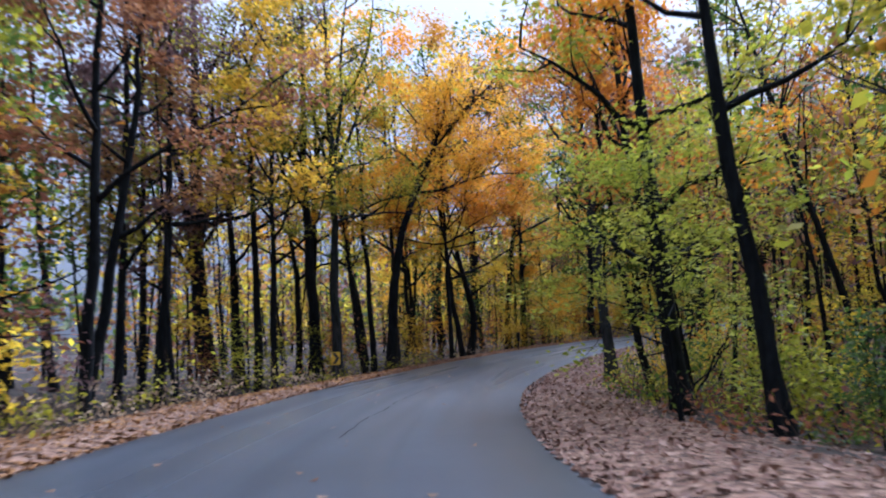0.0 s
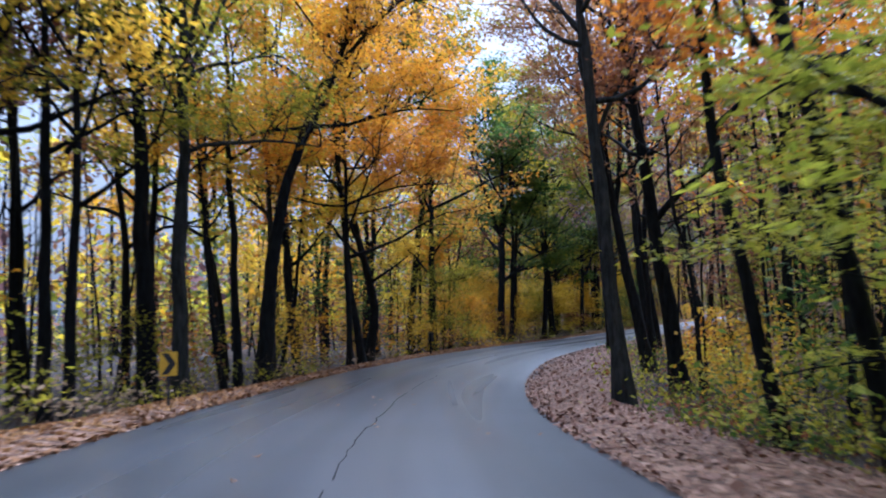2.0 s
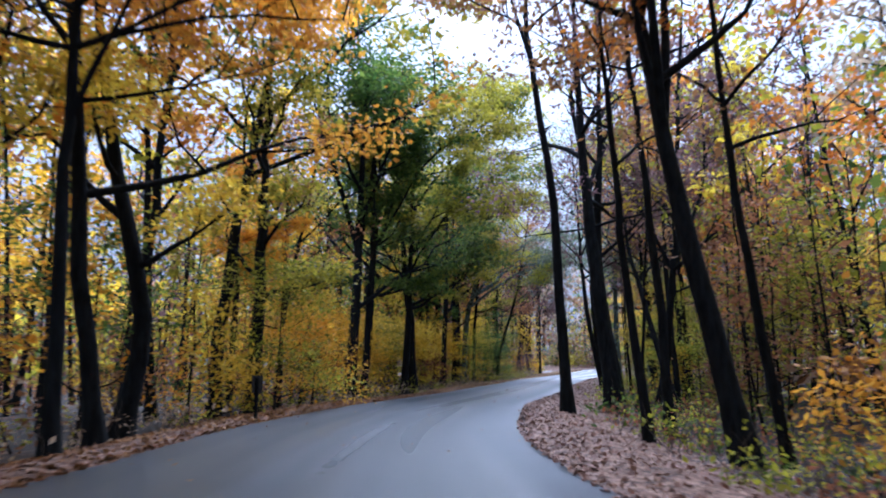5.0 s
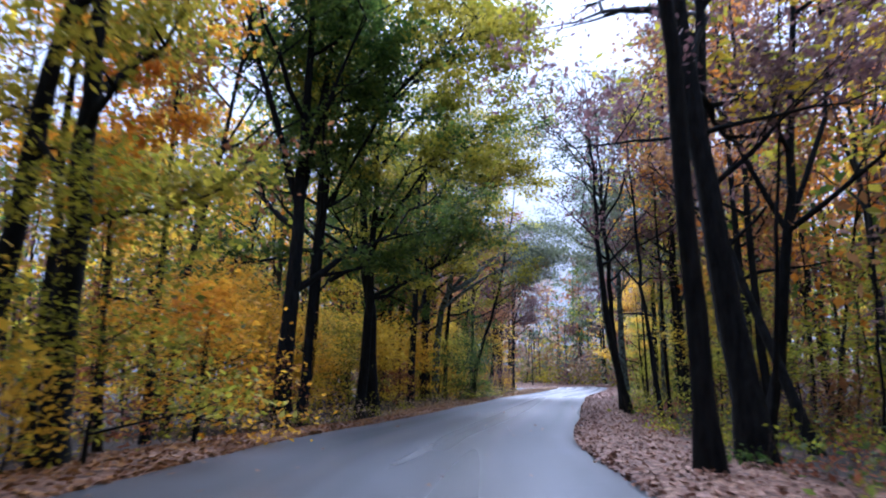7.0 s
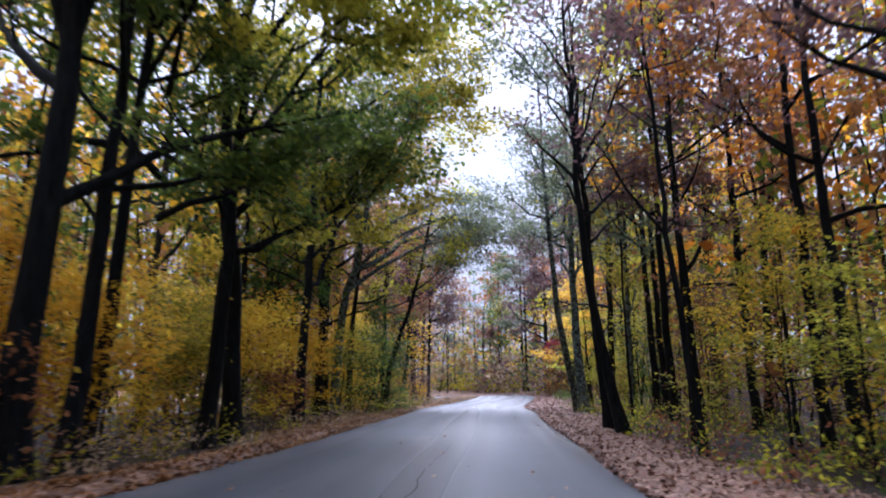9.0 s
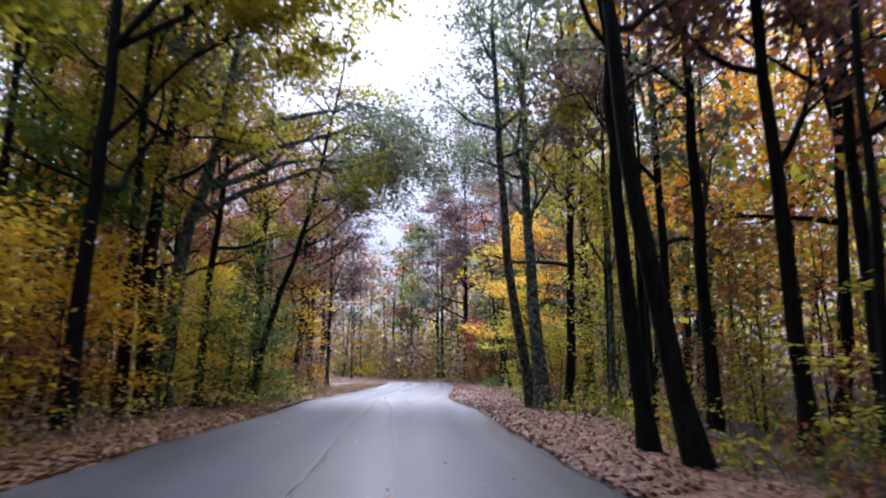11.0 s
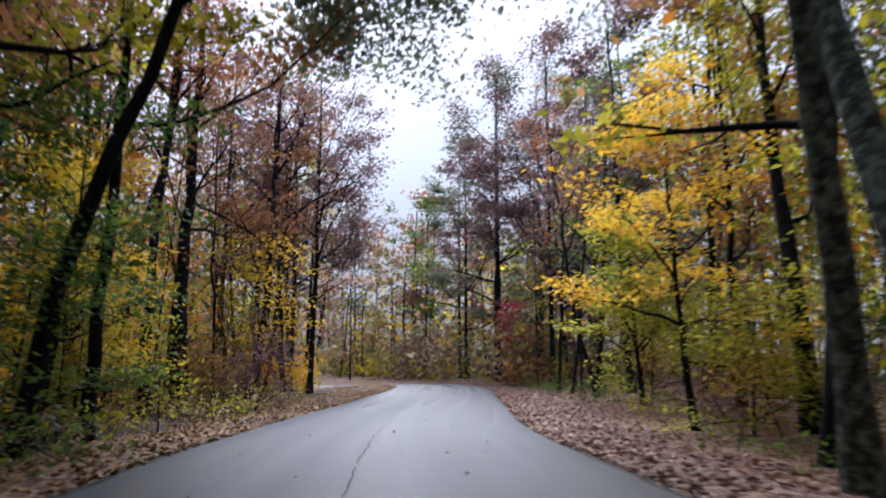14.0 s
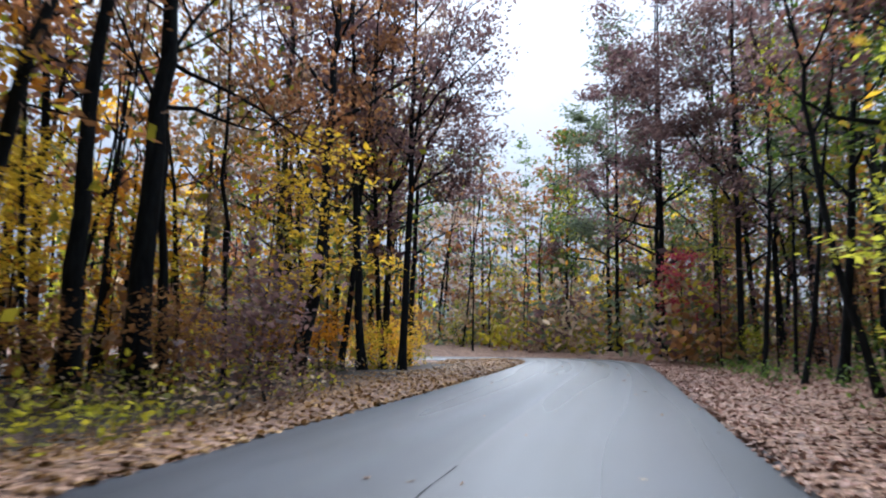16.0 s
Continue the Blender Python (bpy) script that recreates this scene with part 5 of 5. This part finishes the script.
def chevron_sign(x, y, top, aim):
    z = ground_z(x, y)
    root = tagged(new("chevron_sign"), "yellow curve sign with a black chevron on a steel post", "road sign")
    root.matrix_world = pose(x, y, z, 0, 0, aim)
    h = top - z
    bm = bmesh.new()
    box(bm, (-0.03, 0.012, -0.4), (0.03, 0.022, h - 0.03))
    box(bm, (-0.03, 0.022, -0.4), (-0.022, 0.05, h - 0.03))
    box(bm, (0.022, 0.022, -0.4), (0.03, 0.05, h - 0.03))
    part("post", bm, STEEL, root)
    bm = bmesh.new()
    prism(bm, [(a, b + h - 0.26) for a, b in rounded(0.17, 0.24, 0.03)], -0.002, 0.002)
    panel = part("panel", bm, SIGN_YELLOW, root, "yellow reflective panel")
    bm = bmesh.new()
    c = h - 0.26
    prism(bm, [(-0.13, c + 0.21), (0.0, c + 0.21), (0.14, c), (0.0, c - 0.21), (-0.13, c - 0.21), (0.01, c)], -0.0055, -0.003)
    part("chevron", bm, SIGN_BLACK, panel, "black chevron pointing along the bend")
    for dz in (0.2, -0.2):
        bm = bmesh.new()
        bmesh.ops.create_cone(bm, cap_ends=True, segments=8, radius1=0.01, radius2=0.008, depth=0.01, matrix=Matrix.Translation((0.0 if dz < 0 else 0.1, -0.006, c + dz * 1.18)) @ Matrix.Rotation(radians(90), 4, "X"))
        part("bolt", bm, STEEL, panel)
    return root


def marker_post(x, y, aim):
    z = ground_z(x, y)
    root = tagged(new("marker_post"), "small dark sign on a short post seen from behind", "road sign")
    root.matrix_world = pose(x, y, z, 0, 0, aim)
    bm = bmesh.new()
    box(bm, (-0.045, -0.035, -0.4), (0.045, 0.035, 1.1), 0.006)
    part("post", bm, BARK, root)
    bm = bmesh.new()
    prism(bm, [(a, b + 0.92) for a, b in rounded(0.16, 0.24, 0.02)], 0.036, 0.041)
    part("panel", bm, STEEL, root, "dark bare metal back")
    return root


def broken_log(x, y, aim):
    """A short length of snapped branch with pale torn ends, and two splinters."""
    r_ = random.Random(77)
    root = tagged(new("broken_log"), "short snapped log with pale torn wood on the dark soil", "log")
    root.matrix_world = pose(x, y, ground_z(x, y), 0, 0, aim)
    wood = Wood()
    wood.tube([Vector((-0.42, 0.0, 0.1)), Vector((-0.2, 0.02, 0.13)), Vector((0.05, 0.0, 0.17)), Vector((0.22, -0.02, 0.21))], [0.1, 0.115, 0.12, 0.11], 9, r_)
    mesh_object("bark", wood.v, wood.f, BARK_GREY, root, True)
    torn = Wood()
    torn.tube([Vector((0.2, -0.02, 0.2)), Vector((0.3, -0.03, 0.24)), Vector((0.36, -0.02, 0.27))], [0.108, 0.1, 0.05], 8, r_)
    tagged(mesh_object("torn_end", torn.v, torn.f, PALE_WOOD, root), "pale torn wood")
    for a, b, c in (((0.1, -0.25, 0.03), (0.16, -0.2, 0.1), (0.2, -0.13, 0.19)), ((-0.2, -0.22, 0.02), (-0.26, -0.28, 0.06), (-0.3, -0.34, 0.12))):
        chip = Wood()
        chip.tube([Vector(a), Vector(b), Vector(c)], [0.035, 0.045, 0.012], 5, r_)
        tagged(mesh_object("splinter", chip.v, chip.f, PALE_WOOD, root), "pale splinter")
    return root


PALE_WOOD = plain_material("fresh_split_wood", (0.45, 0.36, 0.2), (0.72, 0.64, 0.45), 0.7, scale=14)
broken_log(38.2, 85.6, 250)
chevron_sign(-5.2, 28.9, 0.2, 12)
marker_post(3.1, 53.8, -32)


# ---- road joints ----
def joint(offset, s0, s1, width, seed):
    """A dark sealed joint that wanders along the road, broken into stretches."""
    r_ = random.Random(seed)
    idx = [i for i in range(len(STA)) if s0 <= STA[i] <= s1]
    verts, faces, run = [], [], 0
    w = 0.0
    for n, i in enumerate(idx):
        w = w * 0.8 + r_.gauss(0, 0.025)
        hw = width * r_.uniform(0.5, 1.2) / 2
        for e in (-hw, hw):
            o = offset + w + e
            h = 0.065 - 0.015 * abs(o) / 1.7 if abs(o) < 1.7 else 0.05 - 0.02 * (abs(o) - 1.7) / (HALF - 1.9)
            verts.append((LINE[i, 0] + RIGHT[i, 0] * o, LINE[i, 1] + RIGHT[i, 1] * o, LINE[i, 2] + LINE[i, 3] * o + h + 0.004))
        if n and r_.random() > 0.12:
            k = len(verts)
            faces.append((k - 4, k - 3, k - 1, k - 2))
    ob = mesh_object("joint", verts, faces, TAR, ROAD_OB)
    return tagged(ob, "dark sealed joint")


joint(-0.34, 92, 132, 0.022, 5)
joint(0.22, 24, 52, 0.028, 6)
joint(0.2, 76, 92, 0.03, 8)


def road_top(off):
    return float(np.interp(abs(off), [0, 0.4, 1.7, HALF - 0.2, HALF], [0.063, 0.063, 0.05, 0.03, 0.0]))


def road_film(name, s0, s1, o0, o1, wide0, wide1, material, lift=0.005):
    """A thin strip on the road between two stations, from offset o0 to o1, fading towards its rim."""
    n, c = max(4, int((s1 - s0) / 0.3)), 6
    verts, faces, body = [], [], []
    for i in range(n + 1):
        u = i / n
        st = s0 + (s1 - s0) * u
        mid = o0 + (o1 - o0) * u + 0.1 * math.sin(3.1 * u)
        w = wide0 + (wide1 - wide0) * u
        for j in range(c + 1):
            v = j / c
            o = mid + (v - 0.5) * w
            q = np.array([np.interp(st, STA, LINE[:, k]) for k in range(4)])
            r = np.array([np.interp(st, STA, RIGHT[:, k]) for k in range(2)])
            verts.append((q[0] + r[0] * o, q[1] + r[1] * o, q[2] + q[3] * o + road_top(o) + lift))
            body.append((math.sin(math.pi * v) * math.sin(math.pi * min(1.0, max(0.0, u)))) ** 1.2)
    w = c + 1
    for i in range(n):
        for j in range(c):
            faces.append((i * w + j, i * w + j + 1, (i + 1) * w + j + 1, (i + 1) * w + j))
    ob = mesh_object(name, verts, faces, material)
    ob.data.attributes.new("body", "FLOAT", "POINT").data.foreach_set("value", np.array(body, np.float32))
    return ob


for s0, s1, o0, o1, w0, w1 in ((53.5, 67.0, -0.3, 0.1, 0.3, 0.45), (40.0, 51.0, 1.7, 0.75, 0.24, 0.22), (69.6, 76.6, -0.25, 0.1, 0.3, 0.3), (43.5, 53.5, 1.85, 2.15, 0.26, 0.26)):
    mark = road_film("tyre_mark", s0, s1, o0, o1, w0, w1, RUBBER)
    mark.parent = ROAD_OB
    tagged(mark, "dark smeared tyre mark")


def strewn(name, label, count, st_range, off_fn, size, material, seed, lift=0.012, tilt=0.35, curl=0.3):
    r_ = np.random.default_rng(seed)
    st = r_.uniform(*st_range, count)
    i = np.searchsorted(STA, st).clip(0, len(STA) - 1)
    off = off_fn(r_, count)
    x, y = (LINE[i, :2] + RIGHT[i] * off[:, None]).T
    _, o2, rz = road_coords(x, y)
    a = np.abs(o2)
    on = a < HALF
    crown = np.where(a < 1.7, 0.065 - 0.015 * a / 1.7, 0.05 - 0.02 * (a - 1.7) / (HALF - 1.9))
    z = np.where(on, rz + np.maximum(crown, 0.0), terrain(x, y)) + lift * r_.uniform(0.3, 2.2, count)
    n = count
    nrm = r_.normal(0, tilt, (n, 3)) + np.array([0, 0, 1.0])
    nrm /= np.linalg.norm(nrm, axis=1)[:, None]
    t = np.cross(nrm, r_.normal(0, 1, (n, 3)))
    t /= np.linalg.norm(t, axis=1)[:, None]
    b = np.cross(nrm, t)
    ln = size * r_.uniform(0.6, 1.4, n)[:, None]
    wd = ln * r_.uniform(0.5, 0.85, n)[:, None]
    p = np.stack([x, y, z], 1)
    up = nrm * ln * curl * r_.uniform(0, 1, n)[:, None]
    quad = np.stack([p - t * ln * 0.5 + up * 0.5, p + b * wd * 0.5, p + t * ln * 0.5 + up, p - b * wd * 0.5], 1).reshape(-1, 3)
    ob = new(name, leaf_mesh(name, quad))
    ob.data.materials.append(material)
    return tagged(ob, label, "fallen leaves", kind="stuff")


def verge(side, near, far):
    return lambda r_, n: side * (HALF - 0.12 + near + (far - near) * r_.random(n) ** 1.7)


strewn("leaf_litter", "drifts of dry reddish-brown fallen leaves along the verge", 32000, (4, 178), verge(1, 0.0, 4.8), 0.115, LITTER, 31)
strewn("leaf_litter", "drifts of dry tan fallen leaves along the verge", 15000, (10, 100), verge(-1, 0.0, 3.0), 0.115, LITTER_GOLD, 32)
strewn("leaf_litter", "drifts of golden tan fallen leaves along the verge", 18000, (96, 182), verge(-1, 0.0, 4.4), 0.115, LITTER_GOLD, 35)
strewn("leaf_litter", "broad sheet of fallen leaves over the bank", 22000, (112, 172), lambda r_, n: HALF + 14 * r_.random(n), 0.13, LITTER, 33)
strewn("road_leaves", "a few pale leaves lying loose on the asphalt", 260, (4, 170), lambda r_, n: r_.uniform(-HALF, HALF, n), 0.11, LEAF["tan"], 34, 0.004, 0.2)


def undergrowth(name, label, count, stems, st_range, offs, tall, leaf, seed):
    """A low tangle of stems with small leaves beside the road."""
    r_ = np.random.default_rng(seed)
    clumps = count // 45
    st = r_.uniform(*st_range, clumps)
    i = np.searchsorted(STA, st).clip(0, len(STA) - 1)
    off = offs[0] + (offs[1] - offs[0]) * r_.random(clumps) ** 1.3
    x, y = (LINE[i, :2] + RIGHT[i] * (off * np.sign(offs[0]) * np.sign(offs[0]))[:, None]).T
    s2, o2, _ = road_coords(x, y)
    keep = (np.abs(o2) > HALF + 1.2) & ~((s2 > 142) & (o2 < 0) & (o2 > -8.5))
    x, y = x[keep], y[keep]
    z = terrain(x, y)
    h = tall * r_.uniform(0.25, 1.0, len(x))
    c = np.stack([x, y, z + h * 0.55], 1)
    w = np.stack([0.25 + h * 0.22, 0.25 + h * 0.22, h * 0.26], 1)
    ob = new(name, leaf_mesh(name, leaf_cloud(r_, c, w, 45, 0.14, 1.3)))
    ob.data.materials.append(LEAF[leaf])
    tagged(ob, label, "undergrowth", kind="stuff")
    wood, rr = Wood(), random.Random(seed)
    for k in range(stems):
        j = rr.randrange(len(x))
        a = Vector((x[j] + rr.gauss(0, 0.4), y[j] + rr.gauss(0, 0.4), z[j] - 0.05))
        wood.tube(bent(rr, a, (rr.gauss(0, 0.35), rr.gauss(0, 0.35), 1), h[j] * rr.uniform(0.8, 1.7), 3, 0.0, 0.2), [0.011, 0.009, 0.006, 0.003], 3)
    sb = mesh_object("brushwood", wood.v, wood.f, TWIG)
    tagged(sb, "dry grey-brown stems of low brushwood", "undergrowth", kind="stuff")


TWIG = bark_material("dry_twigs", (0.04, 0.03, 0.024), (0.13, 0.1, 0.08))
undergrowth("undergrowth", "low tangle of olive yellow undergrowth along the road", 11000, 900, (10, 175), (-HALF - 1.6, -15), 1.3, "olive", 41)
undergrowth("undergrowth", "low tangle of tan dry undergrowth along the road", 7000, 900, (10, 175), (-HALF - 1.5, -13), 1.0, "tan", 42)
undergrowth("undergrowth", "low green undergrowth beside the road", 8000, 500, (24, 175), (HALF + 2.6, 15), 1.1, "green", 43)
undergrowth("undergrowth", "low olive undergrowth beside the road", 9000, 900, (26, 118), (HALF + 2.6, 15), 1.3, "olive", 44)
undergrowth("undergrowth", "low rusty undergrowth beside the road", 6000, 600, (20, 118), (HALF + 2.8, 14), 1.0, "rust", 45)
